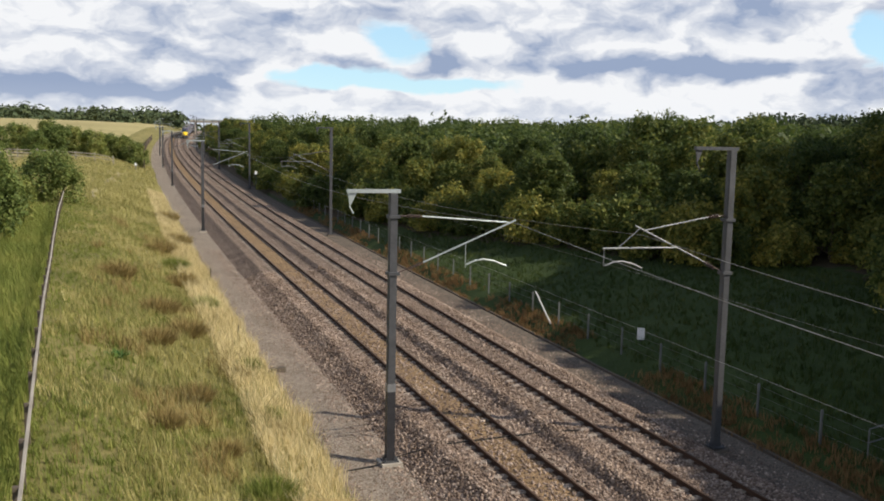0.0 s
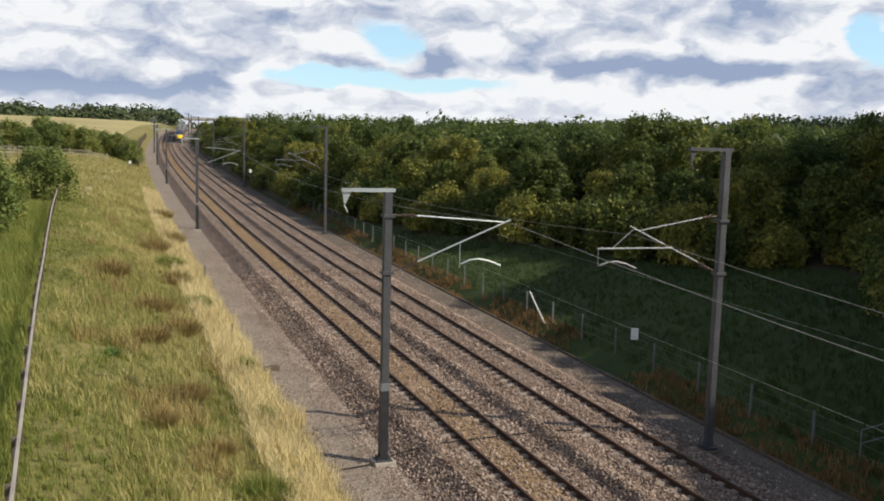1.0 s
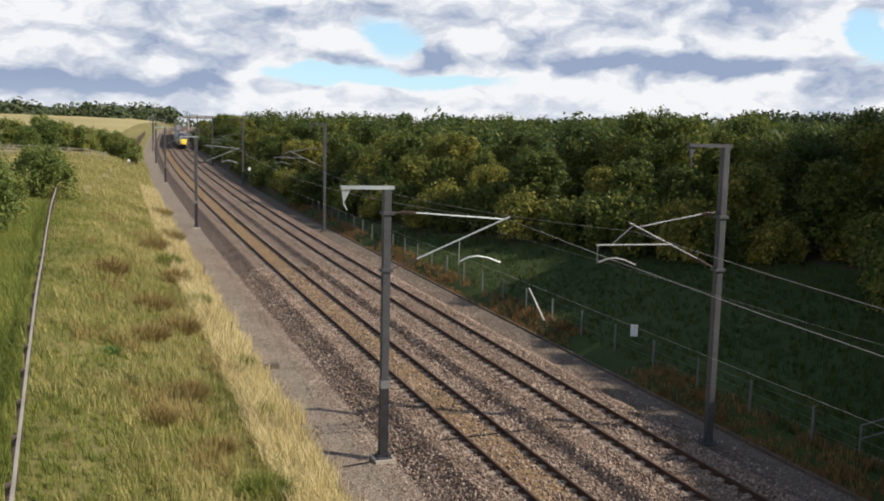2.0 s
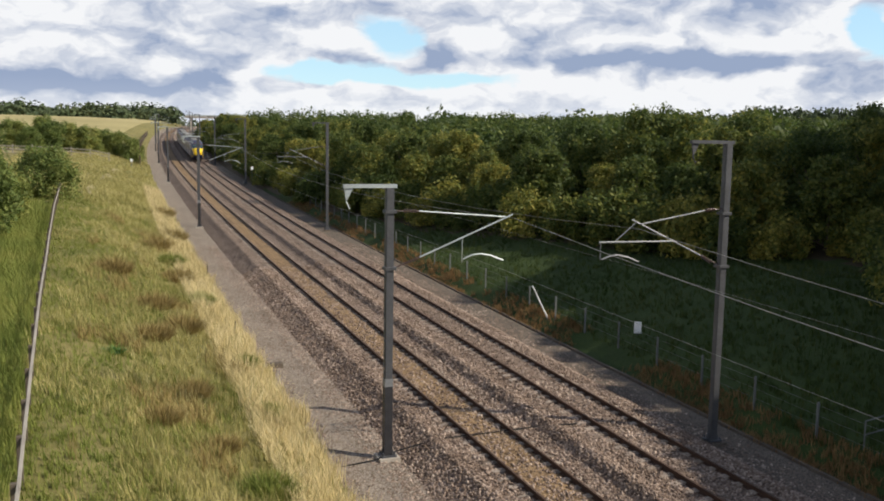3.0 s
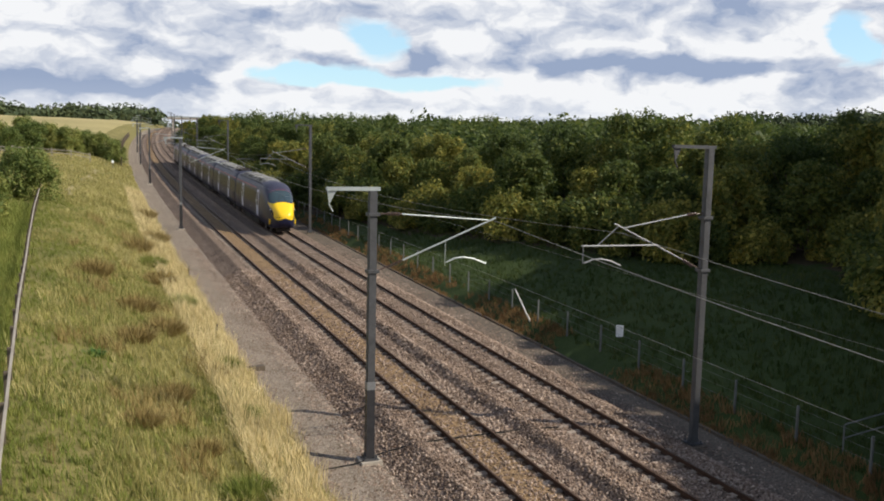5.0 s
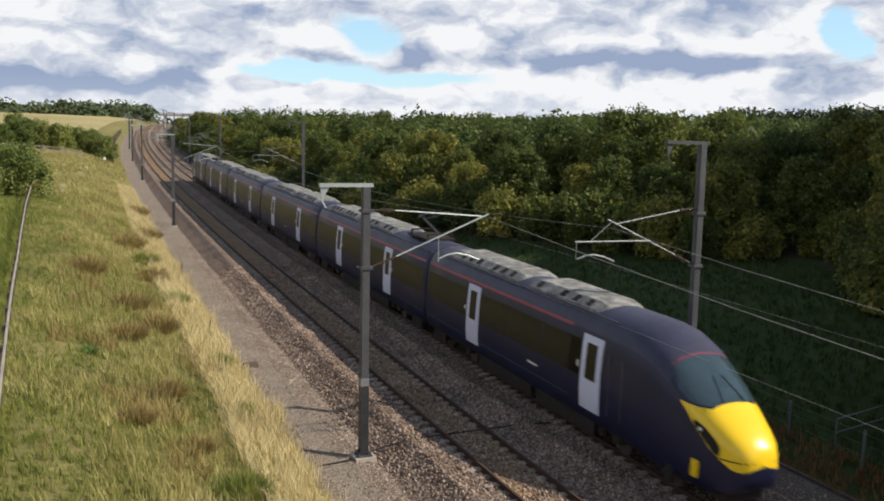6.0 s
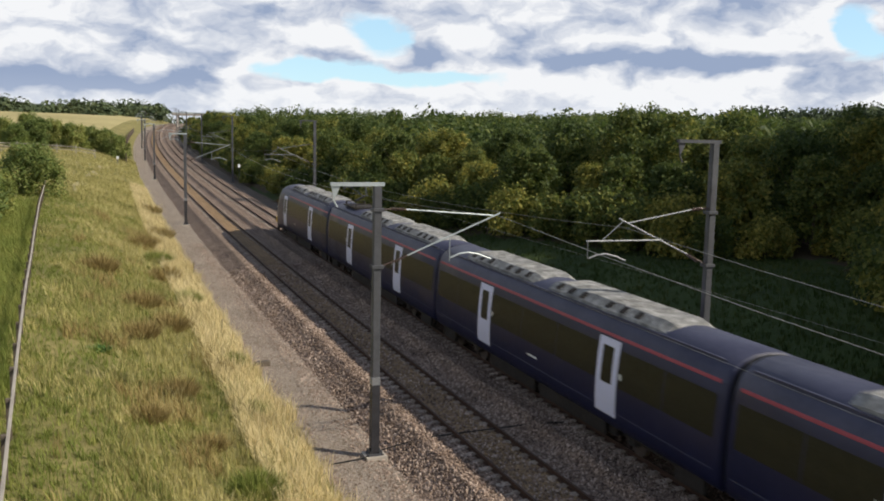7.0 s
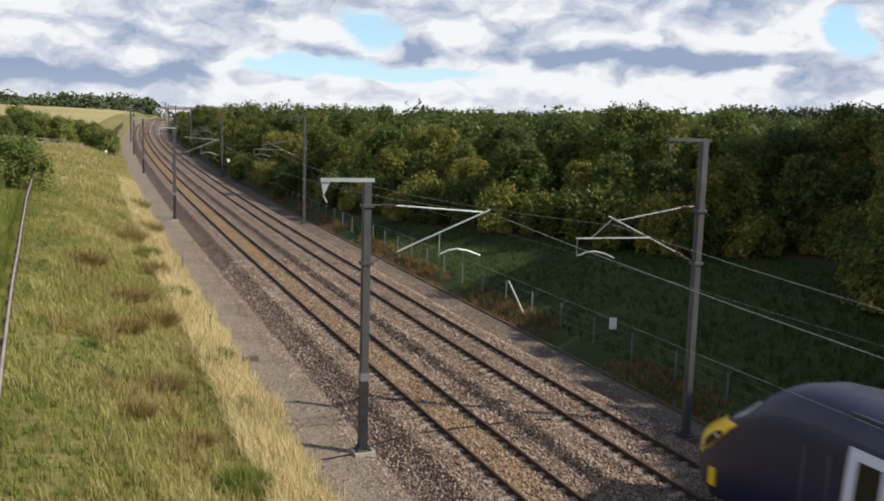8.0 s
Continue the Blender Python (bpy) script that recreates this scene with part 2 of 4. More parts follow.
M["fence_wood"] = surface("weathered fence timber", [(0.3, (0.22, 0.20, 0.17)), (0.7, (0.42, 0.39, 0.34))], scale=1.5, fine=20, rough=0.9, bump=0.3, stretch=(4, 0.6, 4))
M["post_wood"] = surface("dark post timber", [(0.3, (0.06, 0.05, 0.04)), (0.7, (0.15, 0.12, 0.09))], scale=2, fine=20, rough=0.9, bump=0.3)
M["fence_grey"] = plain("grey fence steel", (0.16, 0.17, 0.17), 0.6, 0.3)
M["white"] = plain("white painted sign", (0.78, 0.79, 0.80), 0.5, var=0.06)
M["navy"] = surface("navy coach paint", [(0.3, (0.01, 0.0115, 0.036)), (0.7, (0.015, 0.0175, 0.05))], scale=0.8, fine=6, rough=0.38, bump=0, spec=0.3, coat=0.06)
M["navy_roof"] = surface("grey roof paint", [(0.3, (0.03, 0.033, 0.062)), (0.7, (0.055, 0.058, 0.095))], scale=0.8, fine=6, rough=0.5, bump=0.05)
M["pod"] = surface("sooty roof equipment", [(0.28, (0.07, 0.07, 0.066)), (0.5, (0.21, 0.21, 0.2)), (0.72, (0.46, 0.46, 0.44))], scale=2.6, fine=9, rough=0.75, bump=0.3)
M["door"] = plain("pale door paint", (0.60, 0.62, 0.76), 0.4, var=0.06, scale=1)
M["red"] = plain("red lining", (0.30, 0.05, 0.065), 0.45)
M["yellow"] = plain("yellow warning paint", (0.86, 0.58, 0.02), 0.3, var=0.05, scale=1, bump=0, coat=0.4)
M["glass"] = plain("tinted coach glass", (0.026, 0.025, 0.014), 0.3, var=0.2, bump=0, spec=0.1)
M["screen"] = plain("cab windscreen", (0.035, 0.06, 0.075), 0.06, var=0.2, bump=0, spec=0.8)
M["black"] = plain("black rubber", (0.012, 0.012, 0.012), 0.7)
M["sleeve"] = plain("dark mast coating", (0.032, 0.032, 0.036), 0.45, var=0.3)
M["under"] = plain("grimy underframe", (0.025, 0.021, 0.018), 0.85, var=0.4)
M["wheel"] = plain("steel wheel", (0.12, 0.10, 0.09), 0.5, 0.7)
M["lamp"] = plain("headlamp lens", (0.75, 0.75, 0.70), 0.15)
M["road"] = plain("farm track gravel", (0.27, 0.235, 0.13), 0.95, scale=0.3, fine=8, var=0.25)


# ---- the line: where the track runs ----
GAP = 4.6                       # between the centres of the two tracks
def line_x(y):
    y = max(y, 0.0)
    u = max(0.0, y - 110)
    return 0.1101e-3 * y * y + 0.1213e-6 * y ** 3 - 0.0666e-3 * u * u


def line_z(y):
    u = min(max(0.0, y - 110), 330)
    return 0.02362 * min(y, 620) + 0.0288e-3 * u * u


def on_line(y, off=0.0, z=0.0):
    """A point beside the left-hand track: off to the right of its centre, z above the rail."""
    d = (line_x(y + 0.5) - line_x(y - 0.5))
    n = math.hypot(1, d)
    return Vector((line_x(y) + off / n, y - off * d / n, line_z(y) + z))


def line_pose(y, off=0.0, z=0.0):
    d = math.degrees(math.atan(line_x(y + 0.5) - line_x(y - 0.5)))
    g = math.degrees(math.atan(line_z(y + 0.5) - line_z(y - 0.5)))
    return pose(*on_line(y, off, z), g, 0, -d)


def knots(x, pts):
    return float(np.interp(x, [p[0] for p in pts], [p[1] for p in pts]))


WOOD_EDGE = [(-60, 17), (10, 18), (20, 21), (30, 26.5), (39, 32), (45, 26), (57, 21), (71, 17.5), (96, 14.0), (130, 12.5), (400, 12.5)]


def ground_z(x, y):
    """The height of the ground at a place."""
    o = x - line_x(y)
    base = line_z(y)
    lift = knots(o, [(-400, 6), (-60, 3.2), (-24, 2.6), (-14.5, 2.1), (-12, 1.6), (-7, 0.1), (-5.6, -0.5), (-3.0, -0.62), (7.2, -0.62),
                     (8.8, -0.55), (9.3, -0.75), (10.2, -0.2), (18, 1.5), (30, 2.6), (60, 3.6), (400, 9)])
    far = max(0.0, y - 150)
    if o < -6:   # the hill with the hay field
        lift += min(1, (-6 - o) / 30) * 0.8 * (1 - math.exp(-(far / 170) ** 2))
    n = noise.noise((x * 0.09, y * 0.09, 0.3)) * 0.25 + noise.noise((x * 0.4, y * 0.4, 2.3)) * 0.07
    w = min(1, max(0, max(-5.6 - o, o - 9.6)) / 3)
    return base + lift + n * w


# ---- mesh helpers ----
def mesh_of(name, verts, faces, material, mats=None):
    me = bpy.data.meshes.new(name)
    me.from_pydata([tuple(v) for v in verts], [], faces)
    me.materials.append(material)
    if mats:
        for m in mats[0]:
            me.materials.append(m)
        me.polygons.foreach_set("material_index", mats[1])
    me.update()
    return me


def raw_mesh(name, verts, tris, material):
    """A mesh straight from arrays: verts (n, 3), tris (m, 3)."""
    me = bpy.data.meshes.new(name)
    me.vertices.add(len(verts))
    me.vertices.foreach_set("co", np.asarray(verts, np.float32).ravel())
    me.loops.add(len(tris) * 3)
    me.loops.foreach_set("vertex_index", np.asarray(tris, np.int32).ravel())
    me.polygons.add(len(tris))
    me.polygons.foreach_set("loop_start", np.arange(0, len(tris) * 3, 3, dtype=np.int32))
    me.polygons.foreach_set("loop_total", np.full(len(tris), 3, np.int32))
    me.materials.append(material)
    me.update()
    me.validate()
    return me


def part(name, bm, material, parent=None, label="", smooth=False):
    """Links a bmesh as one mesh object under a thing or a part."""
    me = bpy.data.meshes.new(name)
    bm.to_mesh(me)
    bm.free()
    me.materials.append(material)
    if smooth:
        me.polygons.foreach_set("use_smooth", [True] * len(me.polygons))
    ob = new(name, me)
    ob.parent = parent
    return tagged(ob, label)


def linked(name, me, parent=None, m=None, label=""):
    ob = new(name, me)
    ob.parent = parent
    if m is not None:
        ob.matrix_basis = m
    return tagged(ob, label)


def box(bm, x0, x1, y0, y1, z0, z1, bevel=0.0, m=None):
    t = Matrix.Translation(((x0 + x1) / 2, (y0 + y1) / 2, (z0 + z1) / 2)) @ Matrix.Diagonal((x1 - x0, y1 - y0, z1 - z0, 1))
    made = bmesh.ops.create_cube(bm, size=1, matrix=(m @ t) if m is not None else t)["verts"]
    if bevel:
        edges = list({e for v in made for e in v.link_edges})
        bmesh.ops.bevel(bm, geom=edges, offset=bevel, segments=2, profile=0.7, affect="EDGES")
    return bm


def rod(bm, a, b, r, r2=None, seg=8):
    a, b = Vector(a), Vector(b)
    d = b - a
    m = Matrix.Translation((a + b) / 2) @ d.to_track_quat("Z", "Y").to_matrix().to_4x4()
    bmesh.ops.create_cone(bm, cap_ends=True, segments=seg, radius1=r, radius2=r if r2 is None else r2, depth=d.length, matrix=m)
    return bm


def sweep(bm, rings, closed=True, caps=True):
    """Skins rings of points into a tube."""
    rows = [[bm.verts.new(p) for p in ring] for ring in rings]
    n = len(rows[0])
    for a, b in zip(rows, rows[1:]):
        for i in range(n if closed else n - 1):
            j = (i + 1) % n
            bm.faces.new((a[i], a[j], b[j], b[i]))
    if caps and closed:
        bm.faces.new(rows[0])
        bm.faces.new(rows[-1][::-1])
    bmesh.ops.recalc_face_normals(bm, faces=bm.faces)
    return bm


# ---- ground: one sheet to the horizon ----
def build_ground():
    offs = ([-3000, -1500, -800, -400, -250, -160, -110, -80, -60, -48, -38, -30] + [-25 + 1.0 * i for i in range(19)] + [-6, -5.6, -5.2, -4.6, -3.8, -3]
            + [0, 2.3, 5, 7.2, 7.8, 8.4, 8.8, 9.05, 9.3, 9.7, 10.2] + [11 + 1.0 * i for i in range(22)] + [34, 38, 44, 52, 64, 80, 110, 160, 250, 400, 800, 1500, 3000])
    ys = [-400, -200, -120, -80, -50, -30, -15, -5] + [1.0 * i for i in range(0, 90)] + [90 + 3.0 * i for i in range(40)] + [210 + 12.0 * i for i in range(30)] + [600, 700, 850, 1050, 1400, 2000, 3000, 4500]
    verts, faces, mi = [], [], []
    for y in ys:
        for o in offs:
            x = line_x(y if y < 620 else 620) + o
            verts.append((x, y, ground_z(x, min(y, 620)) if y < 620 else ground_z(line_x(620) + o, 620) + (y - 620) * 0.002))
    n = len(offs)
    for j in range(len(ys) - 1):
        for i in range(n - 1):
            faces.append((j * n + i, j * n + i + 1, (j + 1) * n + i + 1, (j + 1) * n + i))
            o, y = (offs[i] + offs[i + 1]) / 2, ys[j]
            edge = knots(y, WOOD_EDGE)
            if o < -5.4:
                mi.append(4 if (y > 170 and o < -14) else 0)
            elif o < 6.5:
                mi.append(1)
            elif o < 9.3:
                mi.append(2)
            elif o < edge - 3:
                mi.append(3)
            else:
                mi.append(5 if y < 500 else 4)
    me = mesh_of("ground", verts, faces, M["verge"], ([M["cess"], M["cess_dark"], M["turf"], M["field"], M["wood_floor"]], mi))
    me.polygons.foreach_set("use_smooth", [True] * len(me.polygons))
    tagged(new("ground", me), "grassy cutting ground rolling to distant hay fields", "ground", kind="structure")


build_ground()

BED = [(-3.25, -0.66), (-3.05, -0.62), (-2.4, -0.34), (-1.95, -0.08), (-1.75, -0.09), (-1.45, -0.165), (-0.95, -0.17), (-0.55, -0.165), (0, -0.16), (0.55, -0.165), (0.95, -0.17), (1.45, -0.15),
       (1.72, -0.12), (2.0, 0.10), (2.16, 0.14), (2.3, 0.06), (2.5, -0.12), (2.92, -0.2), (3.15, -0.19), (3.65, -0.17), (4.05, -0.165), (4.6, -0.16), (5.15, -0.165), (5.55, -0.17), (6.05, -0.17), (6.4, -0.2), (6.9, -0.42), (7.25, -0.6), (7.45, -0.68)]


def build_ballast():
    near = [i * 0.16 for i in range(int(12 / 0.16), int(60 / 0.16))]
    ys = [-135 + 5.0 * i for i in range(29)] + near + [60 + 0.6 * i for i in range(100)] + [120 + 3.0 * i for i in range(140)]
    ys = sorted(set(ys))
    offs = [-3.25 + 0.12 * i for i in range(90)]
    verts, faces, mi = [], [], []
    for y in ys:
        rough = 1 if 10 < y < 125 else 0.3
        for o in offs:
            z = knots(o, BED)
            z += rough * (noise.noise((o * 5, y * 5, 0)) * 0.035 + noise.noise((o * 1.1, y * 0.7, 4)) * 0.03)
            sleeper = min(abs(o), abs(o - GAP))
            if 0.5 < sleeper < 1.25:
                z = min(z, -0.19 if 0.63 < sleeper < 0.88 else -0.128)
            verts.append(on_line(y, o, z))
    n = len(offs)
    for j in range(len(ys) - 1):
        for i in range(n - 1):
            faces.append((j * n + i, j * n + i + 1, (j + 1) * n + i + 1, (j + 1) * n + i))
            o = offs[i]
            mi.append(1 if -0.78 < o < 0.80 else 0)
    me = mesh_of("ballast", verts, faces, M["ballast"], ([M["sand_ballast"]], mi))
    bed = tagged(new("track_bed", me), "heaped brown-grey stone ballast under two tracks", "ballast", kind="structure")
    # loose stones on the near stretch
    rng = np.random.default_rng(5)
    k = 60000
    y = 14 + (rng.random(k) ** 1.5) * 46
    o = rng.uniform(-3.4, 7.5, k)
    near_rail = np.abs(np.minimum(abs(o), abs(o - GAP)) - 0.7525) < 0.17
    clear = near_rail | (np.minimum(abs(o), abs(o - GAP)) < 0.62) & (rng.random(k) < 0.45)
    o, y = o[~clear], y[~clear]
    k = len(o)
    z = np.interp(o, [b[0] for b in BED], [b[1] for b in BED])
    c = np.array([on_line(b, a, h + 0.01) for a, b, h in zip(o, y, z)])
    unit = np.array([(1, 0, 0), (-1, 0, 0), (0, 1, 0), (0, -1, 0), (0, 0, 1), (0, 0, -1)], float)
    tri = np.array([(0, 2, 4), (2, 1, 4), (1, 3, 4), (3, 0, 4), (2, 0, 5), (1, 2, 5), (3, 1, 5), (0, 3, 5)])
    a = rng.uniform(0, 6.3, k)
    ca, sa = np.cos(a), np.sin(a)
    pts = unit[None] * rng.uniform(0.6, 1.3, (k, 6, 1)) * rng.uniform(0.026, 0.062, (k, 1, 1))
    pts = pts + rng.normal(0, 0.008, pts.shape)
    q = pts.copy()
    q[..., 0], q[..., 1] = pts[..., 0] * ca[:, None] - pts[..., 1] * sa[:, None], pts[..., 0] * sa[:, None] + pts[..., 1] * ca[:, None]
    q += c[:, None]
    tris = (tri[None] + 6 * np.arange(k)[:, None, None]).reshape(-1, 3)
    tagged(new("ballast_stones", raw_mesh("ballast_stones", q.reshape(-1, 3), tris, M["stone"])), "loose angular brown-grey ballast stones", "stones", kind="stuff")


build_ballast()


def build_gravel():
    """Small stones kicked out over the cess."""
    rng = np.random.default_rng(15)
    k = 15000
    y = 14 + (rng.random(k) ** 1.4) * 60
    o = np.where(rng.random(k) < 0.62, -3.2 - np.abs(rng.normal(0, 0.55, k)), -5.5 + np.abs(rng.normal(0, 0.45, k)))
    right = rng.random(k) < 0.3
    o = np.where(right, 7.4 + np.abs(rng.normal(0, 0.5, k)), o)
    c = np.array([on_line(b, a, 0) for a, b in zip(o, y)])
    c[:, 2] = [ground_z(q[0], q[1]) + 0.01 for q in c]
    unit = np.array([(1, 0, 0), (-0.5, 0.85, 0), (-0.5, -0.85, 0), (0, 0, 0.8)], float)
    pts = unit[None] * rng.uniform(0.6, 1.3, (k, 4, 1)) * rng.uniform(0.02, 0.055, (k, 1, 1)) + rng.normal(0, 0.008, (k, 4, 3)) + c[:, None]
    tris = (np.array([(0, 1, 3), (1, 2, 3), (2, 0, 3)])[None] + 4 * np.arange(k)[:, None, None]).reshape(-1, 3)
    tagged(new("cess_stones", raw_mesh("cess_stones", pts.reshape(-1, 3), tris, M["stone"])), "scattered small stones on the cess path", "stones", kind="stuff")


build_gravel()


# ---- the two tracks ----
RAIL = [(-0.036, 0), (0.036, 0), (0.036, -0.035), (0.010, -0.05), (0.010, -0.14), (0.075, -0.155), (0.075, -0.172), (-0.075, -0.172), (-0.075, -0.155), (-0.010, -0.14), (-0.010, -0.05), (-0.036, -0.035)]


def sleeper_mesh():
    bm = bmesh.new()
    rings = []
    for x, top, w in ((-1.28, -0.22, 0.13), (-1.22, -0.165, 0.13), (-0.92, -0.135, 0.13), (-0.56, -0.135, 0.13), (-0.46, -0.2, 0.11), (0.46, -0.2, 0.11), (0.56, -0.135, 0.13), (0.92, -0.135, 0.13), (1.22, -0.165, 0.13), (1.28, -0.22, 0.13)):
        rings.append([(x, -w, -0.36), (x, -w * 0.86, top), (x, w * 0.86, top), (x, w, -0.36)])
    sweep(bm, rings)
    for s in (-1, 1):
        for e in (-1, 1):
            box(bm, s * 0.7525 + e * 0.125 - 0.045, s * 0.7525 + e * 0.125 + 0.045, -0.05, 0.05, -0.15, -0.105)
    me = bpy.data.meshes.new("sleeper")
    bm.to_mesh(me)
    bm.free()
    me.materials.append(M["sleeper"])
    return me


def build_track(off, label):
    track = tagged(new("railway_track"), label, "railway track", "running lines", kind="structure")
    ys = [-135 + 5.0 * i for i in range(30)] + [15 + 1.5 * i for i in range(90)] + [150 + 4.0 * i for i in range(100)]
    for s in (-0.7525, 0.7525):
        bm = bmesh.new()
        sweep(bm, [[on_line(y, off + s + p[0], p[1]) for p in RAIL] for y in ys])
        rail = part("rail", bm, M["rail_side"], track, "steel rail with rust-brown web and bright head")
        rail.data.materials.append(M["rail_top"])
        for p in rail.data.polygons:
            if p.normal.z > 0.9 and p.center.z - line_z(p.center.y) > -0.02:
                p.material_index = 1
    return track


TRACKS = [build_track(0, "ballasted railway track on sandy rust-stained stones"), build_track(GAP, "ballasted railway track beside the shaded bank")]


# ---- overhead line masts ----
def lowered(ob):
    """Bracket parts are drawn over the foot of the mast, 0.6 m under the rail."""
    ob.data.transform(Matrix.Translation((0, 0, -0.6)))
    return ob


def build_mast(kind):
    """A steel mast at the track's side; local +x points over its track. kind: 'near' or 'far' style of bracket."""
    mast = new("catenary_mast")
    tall = 7.92 if kind == "left" else 9.46
    base_z = -0.55
    bm = bmesh.new()
    for x0, x1, y0, y1 in ((-0.11, 0.11, -0.11, -0.088), (-0.11, 0.11, 0.088, 0.11), (-0.012, 0.012, -0.088, 0.088)):
        box(bm, x0, x1, y0, y1, base_z, tall)
    box(bm, -0.125, -0.108, -0.085, 0.085, base_z, tall)
    box(bm, 0.108, 0.125, -0.085, 0.085, base_z, tall)
    part("post", bm, M["steel"], mast, "grey galvanised steel column")
    if kind == "left":
        bm = bmesh.new()
        box(bm, -0.132, 0.132, -0.118, 0.118, base_z + 0.1, base_z + 2.3, 0.01)
        part("foot_sleeve", bm, M["sleeve"], mast, "black protective coating on the mast's foot")
        bm = bmesh.new()
        box(bm, -0.136, 0.136, -0.122, 0.122, base_z + 2.3, base_z + 2.55, 0.01)
        part("band", bm, M["alu_dull"], mast, "pale grey band round the mast")
    bm = bmesh.new()
    box(bm, -0.34, 0.34, -0.34, 0.34, base_z - 0.35, base_z + (0.06 if kind == "left" else 0.02), 0.02)
    part("footing", bm, M["concrete"] if kind == "left" else M["cess_dark"], mast, "pale concrete footing block")
    bm = bmesh.new()
    box(bm, -0.24, 0.24, -0.24, 0.24, base_z + 0.06, base_z + 0.10)
    for s in (-1, 1):
        for e in (-1, 1):
            rod(bm, (s * 0.18, e * 0.18, base_z + 0.08), (s * 0.18, e * 0.18, base_z + 0.2), 0.022)
            sweep(bm, [[(s * 0.14, e * 0.02, base_z + 0.1), (s * 0.22, e * 0.02, base_z + 0.1), (s * 0.14, e * 0.02, base_z + 0.34)],
                       [(s * 0.14, e * 0.05, base_z + 0.1), (s * 0.22, e * 0.05, base_z + 0.1), (s * 0.14, e * 0.05, base_z + 0.34)]])
    part("base_plate", bm, M["steel"], mast)
    bm = bmesh.new()
    over = -1 if kind == "left" else 1      # the top arms all point the same way across the line
    box(bm, min(over * 1.45, -over * 0.22), max(over * 1.45, -over * 0.22), -0.07, 0.07, tall, tall + 0.11)
    part("top_arm", bm, M["alu"] if kind == "left" else M["steel"], mast, "pale horizontal top arm")
    bm = bmesh.new()
    sweep(bm, [[(over * 1.43, e, tall), (over * 1.15, e, tall), (over * 1.36, e, tall - 0.42)] for e in (-0.02, 0.02)])
    rod(bm, (over * 1.37, 0, tall - 0.4), (over * 1.25, 0, tall - 0.62), 0.022)
    part("arm_bracket", bm, M["alu"] if kind == "left" else M["steel"], mast)
    for z in (5.45, 7.2):
        bm = bmesh.new()
        box(bm, -0.17, 0.2, -0.16, 0.16, z - 0.05, z + 0.05, 0.01)
        part("clamp", bm, M["steel"], mast)
    if kind == "left":
        tip, low, up = (4.15, 7.65), (0.25, 6.05), (0.25, 7.82)
        bm = bmesh.new()
        rod(bm, (up[0] + 0.7, 0, up[1] - 0.02), (3.9, 0, 7.58), 0.025)
        lowered(part("top_tube", bm, M["alu"], mast))
        bm = bmesh.new()
        rod(bm, (low[0] + 0.75, 0, low[1] + 0.32), (tip[0], 0, tip[1]), 0.028)
        lowered(part("bracket_tube", bm, M["alu"], mast))
        bm = bmesh.new()
        rod(bm, (2.42, 0, 6.95), (2.42, 0, 6.15), 0.014)
        pts = [(2.46, 6.26), (2.75, 6.38), (3.05, 6.41), (3.4, 6.35), (3.85, 6.18)]
        for a, b in zip(pts, pts[1:]):
            rod(bm, (a[0], 0, a[1]), (b[0], 0, b[1]), 0.03)
        lowered(part("registration_arm", bm, M["alu"], mast, "short curved pale steady arm"))
        ends = ((up, (up[0] + 0.7, up[1] - 0.02)), (low, (low[0] + 0.75, low[1] + 0.32)))
    else:
        up, low = (0.25, 7.95), (0.25, 6.1)
        bm = bmesh.new()
        rod(bm, (0.8, 0, 7.9), (3.2, 0, 7.5), 0.026)
        lowered(part("top_tube", bm, M["alu_dull"], mast))
        bm = bmesh.new()
        rod(bm, (0.9, 0, 6.45), (3.55, 0, 7.65), 0.028)
        lowered(part("bracket_tube", bm, M["alu_dull"], mast))
        bm = bmesh.new()
        rod(bm, (1.9, 0, 6.93), (4.7, 0, 6.96), 0.03)
        rod(bm, (4.15, 0, 6.96), (3.4, 0, 7.55), 0.02)
        lowered(part("registration_tube", bm, M["alu_dull"], mast))
        bm = bmesh.new()
        rod(bm, (4.65, 0, 6.96), (4.65, 0, 6.4), 0.014)
        pts = [(4.6, 6.42), (4.3, 6.52), (4.0, 6.54), (3.6, 6.45), (3.25, 6.30)]
        for a, b in zip(pts, pts[1:]):
            rod(bm, (a[0], 0, a[1]), (b[0], 0, b[1]), 0.03)
        lowered(part("registration_arm", bm, M["alu_dull"], mast, "short curved pale steady arm"))
        ends = ((up, (0.8, 7.9)), (low, (0.9, 6.45)))
    for a, b in ends:
        bm = bmesh.new()
        rod(bm, (a[0] - 0.12, 0, a[1]), (b[0], 0, b[1]), 0.022)
        for i in range(6):
            f = 0.35 + 0.1 * i
            c = Vector((a[0] + (b[0] - a[0]) * f, 0, a[1] + (b[1] - a[1]) * f))
            d = Vector((b[0] - a[0], 0, b[1] - a[1])).normalized() * 0.012
            rod(bm, c - d, c + d, 0.06, seg=10)
        lowered(part("insulator", bm, M["insulator"], mast, "ribbed dark brown insulator"))
    return mast


MAST_Y = [25.74, 86.4, 145.0, 197.8, 252, 306, 360]
left_mast = build_mast("left")
tagged(left_mast, "grey steel catenary mast with pale bracket on concrete footing", "mast", "catenary masts")
left_mast.matrix_basis = pose(*on_line(MAST_Y[0], -3.45))
for y in MAST_Y[1:] + [-34]:
    copy_thing(left_mast, pose(*on_line(y, -3.38)) @ pose(0, 0, 0, 0, 0, -math.degrees(math.atan(line_x(y + 1) - line_x(y - 1)) / 2)))
right_mast = build_mast("right")
